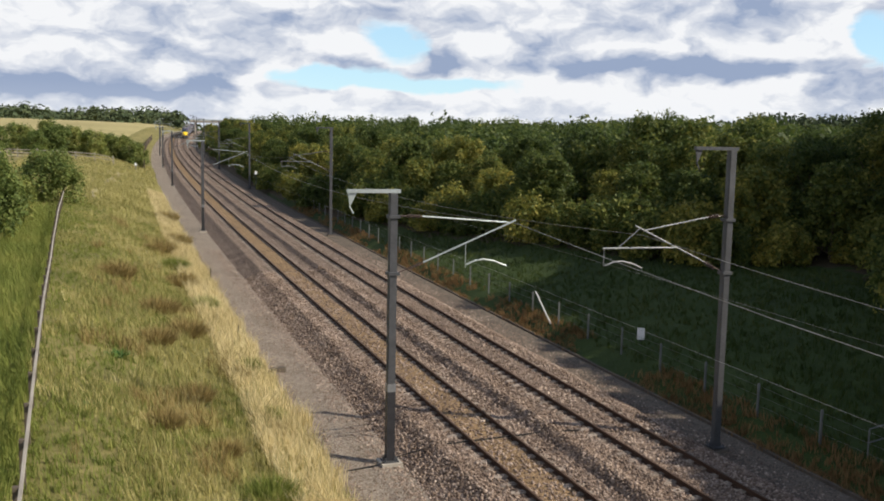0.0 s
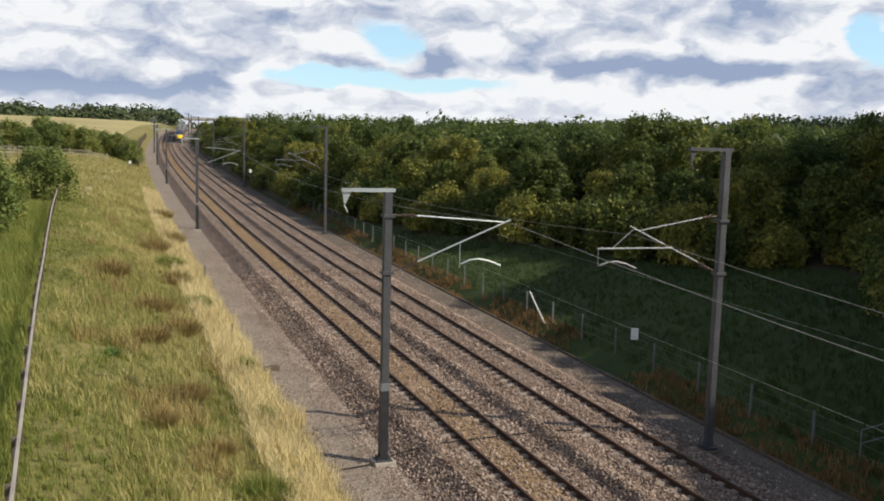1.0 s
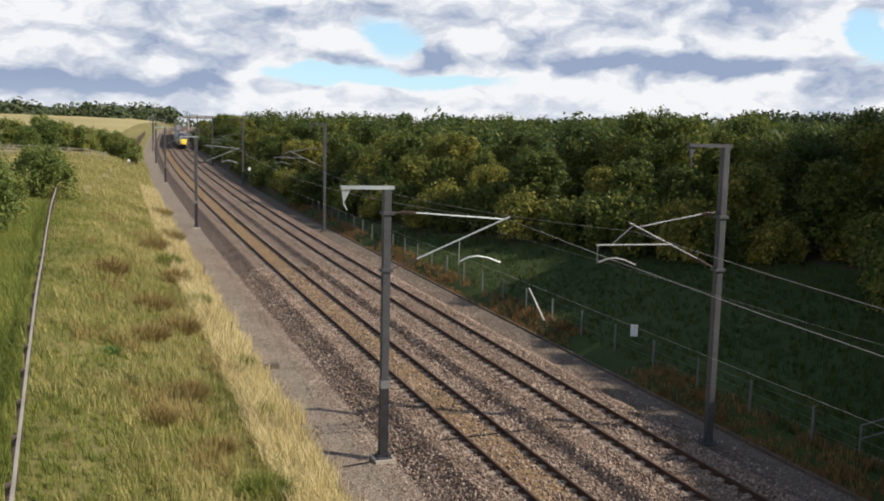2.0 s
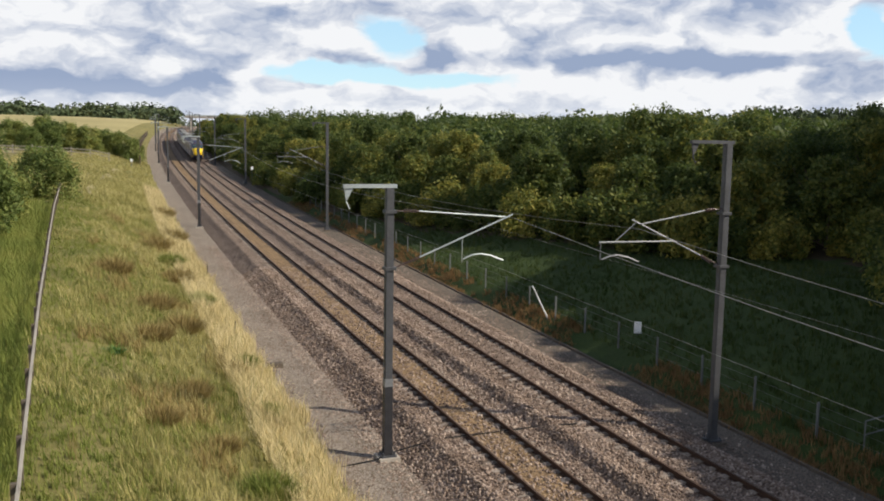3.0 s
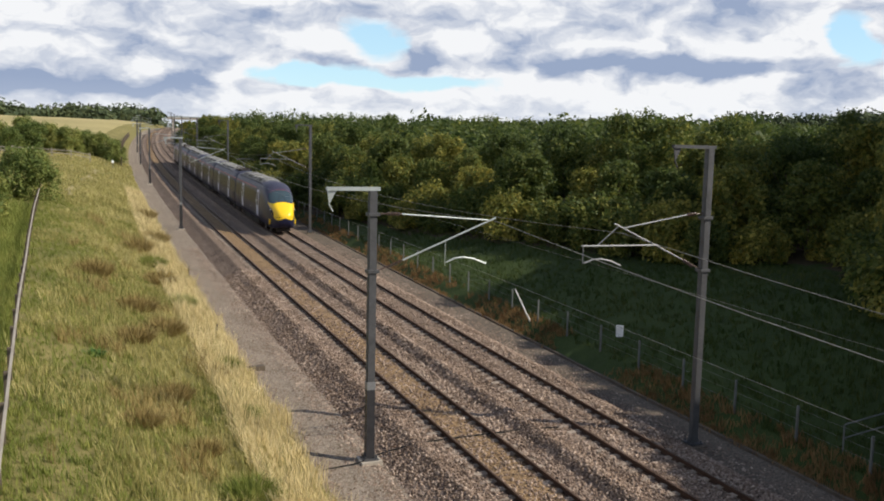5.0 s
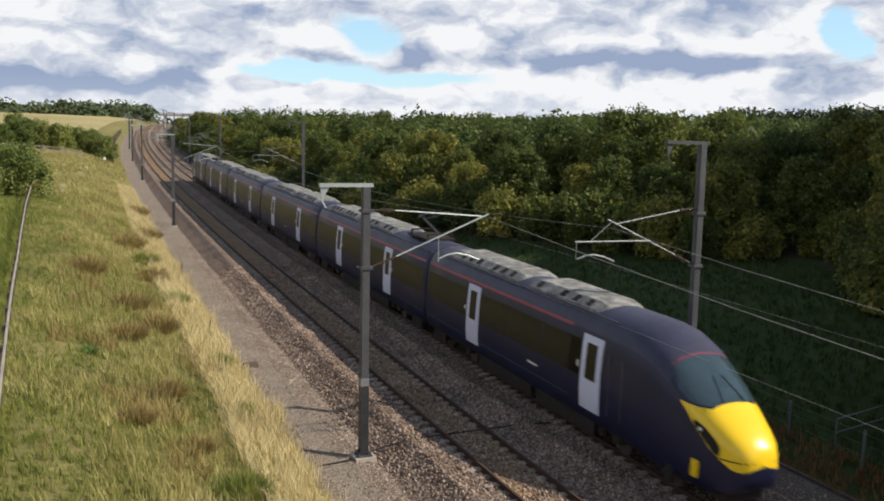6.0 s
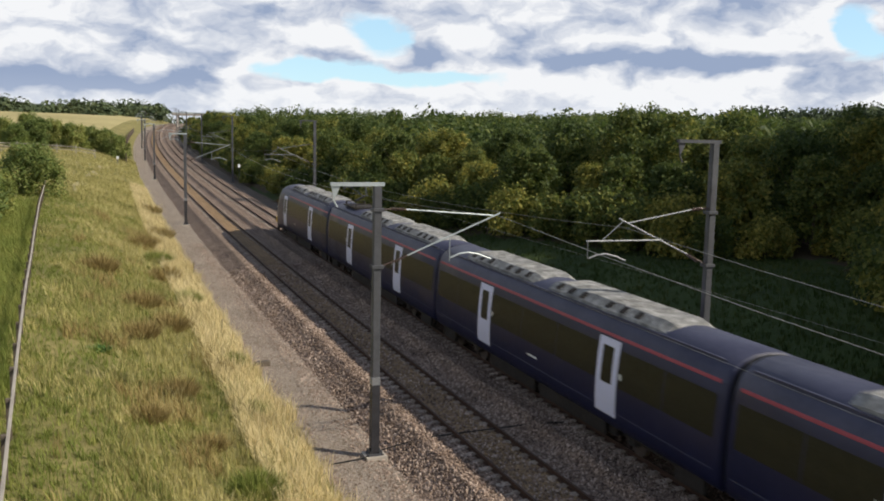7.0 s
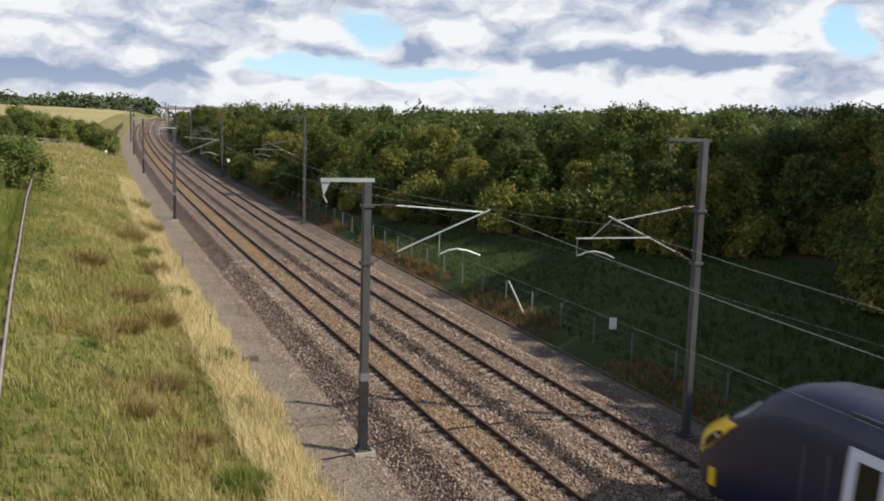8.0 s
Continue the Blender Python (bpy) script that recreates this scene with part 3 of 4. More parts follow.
tagged(right_mast, "tall grey steel catenary mast with folded bracket beside shaded bank", "mast", "catenary masts")
right_mast.matrix_basis = pose(*on_line(23.84, 7.47)) @ pose(0, 0, 0, 0, 0, 180)
for y in (82.4, 141, 195, 249, 303, 357, -36):
    copy_thing(right_mast, pose(*on_line(y, 8.0)) @ pose(0, 0, 0, 0, 0, 180 - math.degrees(math.atan(line_x(y + 1) - line_x(y - 1)) / 2)))


def build_wire(name, pts, r, label):
    bm = bmesh.new()
    rings = []
    for p in pts:
        rings.append([p + Vector((r * math.cos(a), 0, r * math.sin(a))) for a in (0.5, 2.6, 4.7)])
    sweep(bm, rings)
    ob = part(name, bm, M["wire"], None, label)
    return tagged(ob, category="overhead wire", group="overhead wires")


def span_points(off, z, sag, posts, stagger=0.0):
    pts = []
    for i, (a, b) in enumerate(zip(posts, posts[1:])):
        for k in range(10):
            f = k / 10
            s = stagger * ((1 - 2 * f) if i % 2 else (2 * f - 1))
            pts.append(on_line(a + (b - a) * f, off + s, z - sag * 4 * f * (1 - f)))
    return pts + [on_line(posts[-1], off, z)]


for off, posts in ((0.0, [-34] + MAST_Y), (GAP, [-36, 23.84, 82.4, 141, 195, 249, 303, 357])):
    side = 0.6 if off == 0 else -0.5
    build_wire("contact_wire", span_points(off, 5.35, 0.05, posts, 0.2), 0.0045, "thin grey contact wire hung over the track")
    build_wire("catenary_wire", span_points(off + side, 6.95 if off == 0 else 6.75, 0.9, posts, 0.1), 0.011, "sagging grey catenary wire over the track")


# ---- the train: six cars, each keyed along the line ----
HALF = [(0.0, 3.66), (0.45, 3.63), (0.85, 3.52), (1.12, 3.32), (1.27, 3.02), (1.34, 2.6), (1.385, 2.1), (1.40, 1.6), (1.395, 1.15), (1.36, 0.8), (1.30, 0.62), (1.18, 0.52)]


def shell_ring(y, wide=1.0, top=3.66, low=0.52):
    """A cross-section of the car body; wide and top shrink it in the nose."""
    ring = []
    for x, z in HALF:
        f = (z - 0.52) / (3.66 - 0.52)
        ring.append((x * wide, y, low + (top - low) * f))
    return ring + [(-x, yy, z) for x, yy, z in ring[::-1] if x > 1e-6]


def side_x(z):
    zs = sorted((b, a) for a, b in HALF)
    return knots(z, zs)


def side_panel(bm, y0, y1, z0, z1, side, proud=0.012, steps=6, thick=0.03):
    """A panel that follows the curved side of the car."""
    rings = []
    for i in range(steps + 1):
        z = z0 + (z1 - z0) * i / steps
        x = side_x(z)
        rings.append([(side * (x + proud), y0, z), (side * (x + proud), y1, z), (side * (x - thick), y1, z), (side * (x - thick), y0, z)])
    return sweep(bm, rings)


NOSE = [(0.30, 0.03, 1.17, 1.10), (0.33, 0.18, 1.30, 0.92), (0.37, 0.31, 1.42, 0.80), (0.48, 0.42, 1.57, 0.64), (0.68, 0.53, 1.75, 0.48), (0.98, 0.63, 1.94, 0.40), (1.35, 0.72, 2.14, 0.36), (2.0, 0.83, 2.55, 0.36), (2.9, 0.92, 3.06, 0.38), (3.5, 0.965, 3.38, 0.42), (4.2, 0.99, 3.58, 0.48), (5.0, 1.0, 3.66, 0.52)]


def nose_at(d):
    return [knots(d, [(n[0], n[i]) for n in NOSE]) for i in (1, 2, 3)]


def nose_point(d, u, proud=0.0):
    """A point on the nose: d metres behind its tip, u from 0 (top) to 1 (bottom edge) round the right-hand half."""
    wide, top, low = nose_at(d)
    k = u * (len(HALF) - 1)
    x, z = knots(k, [(i, h[0]) for i, h in enumerate(HALF)]), knots(k, [(i, h[1]) for i, h in enumerate(HALF)])
    f = (z - 0.52) / 3.14
    return Vector((x * wide * (1 + proud), d, low + (top - low) * f + proud * (1 - u)))


def level(d, z):
    """The u at which the nose, d metres behind its tip, passes the height z."""
    wide, top, low = nose_at(d)
    h = 0.52 + 3.14 * min(1.0, max(0.0, (z - low) / (top - low)))
    return max(0.002, knots(h, sorted((b, i) for i, (a, b) in enumerate(HALF))) / (len(HALF) - 1))


def nose_patch(bm, rows, proud):
    """A skin lying on the nose. rows: (d, u0, u1), mirrored over both halves when u0 is 0."""
    grid = []
    for d, u0, u1 in rows:
        line = [nose_point(d, u0 + (u1 - u0) * i / 8, proud) for i in range(9)]
        line = [Vector((-p.x, p.y, p.z)) for p in line[:0:-1]] + line if u0 == 0 else line
        grid.append(line)
    vs = [[bm.verts.new(p) for p in g] for g in grid]
    for a, b in zip(vs, vs[1:]):
        for i in range(len(a) - 1):
            bm.faces.new((a[i], a[i + 1], b[i + 1], b[i]))
    return bm


def build_bogie(car, y):
    bogie = linked("bogie", None, car, pose(0, y, 0))
    bm = bmesh.new()
    for s in (-1, 1):
        box(bm, s * 1.02 - 0.09, s * 1.02 + 0.09, -1.7, 1.7, 0.42, 0.68, 0.03)
        for e in (-1, 1):
            box(bm, s * 1.02 - 0.12, s * 1.02 + 0.12, e * 1.25 - 0.2, e * 1.25 + 0.2, 0.3, 0.6, 0.03)
    box(bm, -1.0, 1.0, -0.3, 0.3, 0.4, 0.62, 0.03)
    part("bogie_frame", bm, M["under"], bogie)
    for e in (-1, 1):
        bm = bmesh.new()
        for s in (-1, 1):
            rod(bm, (s * 0.69, e * 1.25, 0.42), (s * 0.82, e * 1.25, 0.42), 0.42, seg=24)
        rod(bm, (-0.8, e * 1.25, 0.42), (0.8, e * 1.25, 0.42), 0.08)
        part("wheelset", bm, M["wheel"], bogie)


def build_car(kind):
    """A coach, 20 m long, centred on its origin, nose (if it has one) towards -y. kind: nose, plain or pantograph."""
    car = new("train_car")
    half = 9.97
    start = -half
    bm = bmesh.new()
    rings = []
    if kind == "nose":
        for d, wide, top, low in NOSE:
            rings.append(shell_ring(-half - 0.7 + d, wide, top, low))
        start = -half + 4.3
    else:
        rings.append(shell_ring(-half, 0.97, 3.62))
        rings.append(shell_ring(-half + 0.06))
    for i in range(1, 8):
        rings.append(shell_ring(start + (half - 0.06 - start) * i / 8))
    rings.append(shell_ring(half - 0.06))
    rings.append(shell_ring(half, 0.97, 3.62))
    sweep(bm, rings)
    body = part("body", bm, M["navy"], car, "dark navy painted coach body", smooth=True)
    body.data.materials.append(M["navy_roof"])
    for p in body.data.polygons:
        if p.normal.z > 0.35 and (p.center.z > 3.12 or kind == "nose" and p.center.z > 2.7) and (kind != "nose" or p.center.y > -half + 2.1):
            p.material_index = 1
    # windows in one long dark band between the doors, a lining above them
    doors = (-4.58, 4.58) if kind != "nose" else (-4.1, 4.85)
    lo, hi = (-half + 0.25 if kind != "nose" else -half + 7.2), half - 0.25
    cuts = [lo, doors[0] - 0.62, doors[0] + 0.62, doors[1] - 0.62, doors[1] + 0.62, hi]
    for s in (-1, 1):
        for a, b in zip(cuts[0::2], cuts[1::2]):
            n = max(1, round((b - a) / 2.6))
            for i in range(n):
                bm = bmesh.new()
                side_panel(bm, a + (b - a) * i / n + 0.03, a + (b - a) * (i + 1) / n - 0.03, 1.72, 2.72, s, 0.006)
                part("window", bm, M["glass"], car, "dark tinted window pane")
        bm = bmesh.new()
        side_panel(bm, lo, hi, 2.98, 3.06, s, 0.006, 2)
        part("lining", bm, M["red"], car, "thin red line under the roof")
        bm = bmesh.new()
        side_panel(bm, lo, hi, 0.98, 1.02, s, 0.010, 2)
        part("sole_line", bm, M["navy_roof"], car)
        for y in doors:
            bm = bmesh.new()
            side_panel(bm, y - 0.58, y + 0.58, 0.86, 2.92, s, 0.016)
            bmesh.ops.bevel(bm, geom=bm.edges[:], offset=0.004, segments=1, affect="EDGES")
            door = part("door", bm, M["door"], car, "pale lavender-white sliding door")
            bm = bmesh.new()
            side_panel(bm, y - 0.3, y + 0.3, 1.72, 2.72, s, 0.024)
            part("door_window", bm, M["glass"], door)
            bm = bmesh.new()
            box(bm, s * (side_x(2.0) + 0.01) - 0.02, s * (side_x(2.0) + 0.01) + 0.02, y + 0.72, y + 0.80, 1.95, 2.12, 0.008)
            part("door_button", bm, M["lamp"], car)
        bm = bmesh.new()
        box(bm, s * 1.40 - 0.012, s * 1.40 + 0.012, -0.7, 0.0, 1.30, 1.355)
        part("number_panel", bm, M["lamp"], car, "small pale panel of unreadable marks")
        for a, b in ((-9.2 if kind != "nose" else -8.2, -7.9), (-4.2, -0.4), (0.0, 4.4), (8.0, 9.3)):
            bm = bmesh.new()
            box(bm, s * 1.16 - 0.06, s * 1.16 + 0.06, a, b, 0.2, 0.6, 0.03)
            part("skirt", bm, M["under"], car)
    bm = bmesh.new()
    box(bm, -1.05, 1.05, -4.6, 4.8, 0.24, 0.66, 0.05)
    part("underframe_box", bm, M["under"], car, "grimy black underfloor equipment case")
    for y in (-7.0 if kind != "nose" else -6.6, 7.0):
        build_bogie(car, y)
    # roof equipment
    pods = [(-7.8, -1.2), (-0.4, 6.9)] if kind == "plain" else ([(-3.8, 1.2), (1.8, 8.6)] if kind == "nose" else [(-8.6, -2.4), (-1.6, 4.2)])
    for a, b in pods:
        bm = bmesh.new()
        rings = []
        for y, w, h in ((a, 0.78, 3.60), (a + 0.12, 0.90, 3.68), (a + 0.5, 0.94, 3.74), (b - 0.5, 0.94, 3.74), (b - 0.12, 0.90, 3.68), (b, 0.78, 3.60)):
            rings.append([(-w, y, 3.38), (-w, y, h - 0.20), (-w * 0.66, y, h), (w * 0.66, y, h), (w, y, h - 0.20), (w, y, 3.38)])
        sweep(bm, rings)
        pod = part("roof_pod", bm, M["pod"], car, "sooty pale grey roof equipment housing")
        n = int((b - a) / 0.75)
        for i in range(1, n):
            if i % 4 == 0:
                continue
            y = a + i * (b - a) / n
            bm = bmesh.new()
            for k in range(4):
                box(bm, -0.5, 0.5, y - 0.26 + 0.13 * k, y - 0.18 + 0.13 * k, 3.73, 3.75)
            part("vent", bm, M["pod"], pod, "sooty louvred vent")
            for e in (-1, 1):
                bm = bmesh.new()
                sweep(bm, [[(e * 0.90, yy, 3.575), (e * 0.68, yy, 3.705), (e * 0.69, yy, 3.73), (e * 0.92, yy, 3.60)] for yy in (y - 0.13, y + 0.13)])
                part("slot", bm, M["under"], pod, "dark slot in the housing's shoulder")
    for s in (-1, 1):
        bm = bmesh.new()
        box(bm, s * 1.02 - 0.03, s * 1.02 + 0.03, -half + (5 if kind == "nose" else 0.4), half - 0.4, 3.42, 3.47)
        part("rain_strip", bm, M["navy_roof"], car)
    if kind == "pantograph":
        pan = linked("pantograph", None, car, pose(0, 7.2, 0))
        bm = bmesh.new()
        box(bm, -0.75, 0.75, -1.4, 1.2, 3.66, 3.74, 0.01)
        for x in (-0.6, 0.6):
            for y in (-1.2, 1.0):
                rod(bm, (x, y, 3.62), (x, y, 3.9), 0.08, 0.05)
        for y in (-1.2, 1.0):
            rod(bm, (-0.6, y, 3.9), (0.6, y, 3.9), 0.03)
        part("pantograph_base", bm, M["under"], pan)
        bm = bmesh.new()
        rod(bm, (0, 1.0, 3.9), (0, -1.1, 4.35), 0.05)
        rod(bm, (-0.1, -1.1, 4.35), (-0.55, 0.6, 4.75), 0.025)
        rod(bm, (0.1, -1.1, 4.35), (0.55, 0.6, 4.75), 0.025)
        part("pantograph_arm", bm, M["steel"], pan)
        bm = bmesh.new()
        for y in (0.5, 0.75):
            pts = [(-0.95, 4.6), (-0.7, 4.75), (0.7, 4.75), (0.95, 4.6)]
            for p, q in zip(pts, pts[1:]):
                rod(bm, (p[0], y, p[1]), (q[0], y, q[1]), 0.025)
        part("pantograph_head", bm, M["steel"], pan)
    # gangway bellows at the plain ends
    for e in ((1,) if kind == "nose" else (-1, 1)):
        bm = bmesh.new()
        rings = []
        for i in range(5):
            k = 0.90 if i % 2 == 0 else 0.84
            rings.append([(x * k, y, 0.62 + (z - 0.52) * 0.955) for x, y, z in shell_ring(e * (half - 0.05 + i * 0.045))])
        sweep(bm, rings)
        part("gangway", bm, M["black"], car, "black rubber gangway bellows")
    if kind == "nose":
        tip = -half - 0.7
        up = pose(0, tip, 0)
        nose = linked("nose", None, car, up)
        bm = nose_patch(bmesh.new(), [(0.296, 0, 0.45), (0.33, 0, 0.57), (0.37, 0, 0.605), (0.48, 0, 0.605), (0.68, 0, 0.58), (0.98, 0, 0.54), (1.35, 0, 0.495), (1.6, 0, 0.465)], 0.022)
        part("warning_panel", bm, M["yellow"], nose, "bright yellow nose panel", smooth=True)
        for s in (1, -1):
            bm = nose_patch(bmesh.new(), [(d, level(d, 1.235), level(d, 1.205)) for d in (0.32, 0.35, 0.4, 0.5, 0.65, 0.8, 1.0, 1.15)], 0.032)
            bmesh.ops.scale(bm, vec=(s, 1, 1), verts=bm.verts)
            part("hatch_joint", bm, M["black"], nose, "dark joint of the coupler hatch")
        for s in (0, 1):
            bm = nose_patch(bmesh.new(), [(1.6, 0.20, 0.465), (1.85, 0.29, 0.44), (2.15, 0.345, 0.40), (2.4, 0.375, 0.385)], 0.022)
            if s:
                bmesh.ops.scale(bm, vec=(-1, 1, 1), verts=bm.verts)
            part("warning_flash", bm, M["yellow"], nose, smooth=True)
            bm = nose_patch(bmesh.new(), [(1.0, 0.45, 0.52), (1.15, 0.41, 0.515), (1.5, 0.385, 0.47), (1.85, 0.40, 0.43)], 0.045)
            if s:
                bmesh.ops.scale(bm, vec=(-1, 1, 1), verts=bm.verts)
            lamp = part("headlight_recess", bm, M["black"], nose, "black headlight recess", smooth=True)
            p = nose_point(1.62, 0.425, 0.05)
            bm = bmesh.new()
            bmesh.ops.create_uvsphere(bm, u_segments=12, v_segments=8, radius=0.05, matrix=Matrix.Translation((-p.x if s else p.x, p.y, p.z)))
            part("headlight", bm, M["lamp"], lamp)
        bm = nose_patch(bmesh.new(), [(1.62, 0, 0.18), (1.85, 0, 0.27), (2.15, 0, 0.325), (2.6, 0, 0.325), (3.0, 0, 0.26)], 0.022)
        part("windscreen", bm, M["screen"], nose, "large raked cab windscreen", smooth=True)
        bm = bmesh.new()
        for x in (-0.35, 0.35):
            rod(bm, (x, 1.62, nose_point(1.62, 0.1).z + 0.04), (x * 0.4, 2.35, nose_point(2.35, 0.05).z + 0.04), 0.016)
        part("wiper", bm, M["black"], nose)
        bm = nose_patch(bmesh.new(), [(3.06, 0, 0.24), (3.09, 0, 0.24)], 0.014)
        part("cab_lining", bm, M["red"], nose)
        bm = bmesh.new()
        for i in range(2):
            s = -1 if i else 1
            box(bm, s * 1.12 - 0.05, s * 1.12 + 0.05, 1.55, 1.77, 0.62, 1.02, 0.02)
        part("side_marker", bm, M["yellow"], nose)
        bm = bmesh.new()
        box(bm, -0.6, 0.6, 0.95, 1.5, 0.16, 0.5, 0.05)
        part("snow_plough", bm, M["under"], nose)
        for s in (-1, 1):
            for y in (4.85, 5.55):
                bm = bmesh.new()
                box(bm, s * 1.385 - 0.014, s * 1.385 + 0.014, y - 0.007, y + 0.007, 1.0, 2.6)
                part("handrail", bm, M["alu_dull"], nose)
    # the bodies stand a little taller than drawn above
    for ob in car.children_recursive:
        if ob.type == "MESH" and ob.name.split(".")[0] != "wheelset":
            for v in ob.data.vertices:
                z = v.co.z
                v.co.z = z * 1.155 + 0.06 if z > 0.5 else z * 1.275
    return car


PITCH = 20.2
RUN = [(0.0, 358.8), (5.8, 12.1), (6.0, 0.0), (6.5, -28.2), (7.0, -60.4), (7.5, -89.5), (7.7, -101.9), (8.0, -119.8)]


def car_front(t):
    """How far along the line the tip of the train is: close to 60 m/s towards the camera."""
    return 16.8 + knots(t, RUN)


nose_car = tagged(build_car("nose"), "navy leading train car with yellow nose and pale doors", "train car", "cars of the train")
pan_car = tagged(build_car("pantograph"), "navy train car with roof pantograph and pale doors", "train car", "cars of the train")
mid_car = tagged(build_car("plain"), "navy train car with long grey roof housings and pale doors", "train car", "cars of the train")
CARS = [(nose_car, 0), (pan_car, 180), (mid_car, 0), (copy_thing(mid_car, Matrix()), 180), (copy_thing(pan_car, Matrix()), 0), (copy_thing(nose_car, Matrix()), 180)]
tagged(CARS[5][0], "navy trailing train car with tapered nose and pale doors")


def motions():
    for i, (car, turn) in enumerate(CARS):
        rows = []
        for k in range(33):
            t = k * 0.25
            y = car_front(t) + 10.67 + PITCH * i
            rows.append((t, line_pose(y, GAP) @ pose(0, 0, 0, 0, 0, turn)))
        walk(car, rows)


# ---- trees and bushes ----
def leaf_cloud(rng, centres, radii, count, size, flat=0.75):
    """Leaf clumps strewn through the outer shells of several blobs; each is a bent pair of triangles."""
    w = radii ** 2 / (radii ** 2).sum()
    pick = rng.choice(len(centres), count, p=w)
    d = rng.normal(size=(count, 3))
    d /= np.linalg.norm(d, axis=1)[:, None]
    r = radii[pick] * (0.40 + 0.95 * rng.random(count))
    c = centres[pick] + d * r[:, None] * np.array([1, 1, flat])
    n = d * 0.7 + rng.normal(0, 0.6, (count, 3)) + np.array([0, 0, 0.25])
    n /= np.linalg.norm(n, axis=1)[:, None]
    a = np.cross(n, rng.normal(size=(count, 3)))
    a /= np.linalg.norm(a, axis=1)[:, None]
    b = np.cross(n, a)
    s = size * rng.uniform(0.6, 1.35, (count, 1))
    p = np.stack([c - a * s, c - b * s * 0.55 + n * s * 0.2, c + a * s, c + b * s * 0.55 + n * s * 0.2], 1)
    tris = (np.array([(0, 1, 2), (0, 2, 3)])[None] + 4 * np.arange(count)[:, None, None]).reshape(-1, 3)
    return p.reshape(-1, 3), tris


def build_tree(seed, tall, spread, count, material, size, trunk=True, label="", category="tree", name="tree"):
    rng = np.random.default_rng(seed)
    tree = new(name)
    crown_low = tall * (0.07 if trunk else 0.02)
    k = 64
    z = crown_low + (tall - crown_low) * (0.12 + 0.8 * rng.random(k))
    f = (z - crown_low) / (tall - crown_low)
    reach = spread * np.sqrt(np.clip(1 - (1.75 * (f - 0.42)) ** 2, 0.08, 1)) * rng.uniform(0.25, 0.9, k)
    ang = np.arange(k) * 2.4 + rng.uniform(-0.5, 0.5, k)
    centres = np.stack([reach * np.cos(ang), reach * np.sin(ang), z], 1)
    radii = spread * rng.uniform(0.11, 0.27, k)
    radii = np.minimum(radii, np.maximum(0.35 * spread, (tall - z) * 1.0) * 0.9)
    if trunk:
        bm = bmesh.new()
        lean = rng.uniform(-0.3, 0.3, 2)
        rings = []
        for i in range(7):
            h = tall * 0.72 * i / 6
            rr = tall * 0.018 * (1.25 - i / 6) + (0.06 if i == 0 else 0)
            rings.append([(lean[0] * h / tall * 2 + rr * math.cos(a), lean[1] * h / tall * 2 + rr * math.sin(a), h - 0.3) for a in (0, 1.05, 2.1, 3.14, 4.19, 5.24)])
        sweep(bm, rings)
        for c in centres[:9]:
            h = max(0.8, c[2] * 0.6)
            rod(bm, (lean[0] * h / tall * 2, lean[1] * h / tall * 2, h - 0.3), tuple(c), tall * 0.008, tall * 0.003, 5)
        part("trunk", bm, M["bark"], tree, "brown bark trunk and limbs")
    v, t = leaf_cloud(rng, centres, radii, count, size, 1.2)
    v[:, 2] = np.maximum(v[:, 2], 0.05)
    crown = new("crown", raw_mesh("crown", v, t, material))
    crown.parent = tree
    return tagged(tree, label, category)


def stand(tree, x, y, turn, s, first):
    m = pose(x, y, ground_z(x, y) - 0.1, 0, 0, turn) @ Matrix.Diagonal((s, s, s * random.uniform(0.92, 1.08), 1))
    if first:
        tree.matrix_basis = m
        return tree
    t = copy_thing(tree, pose(0, 0, 0))
    t.matrix_basis = m
    return t


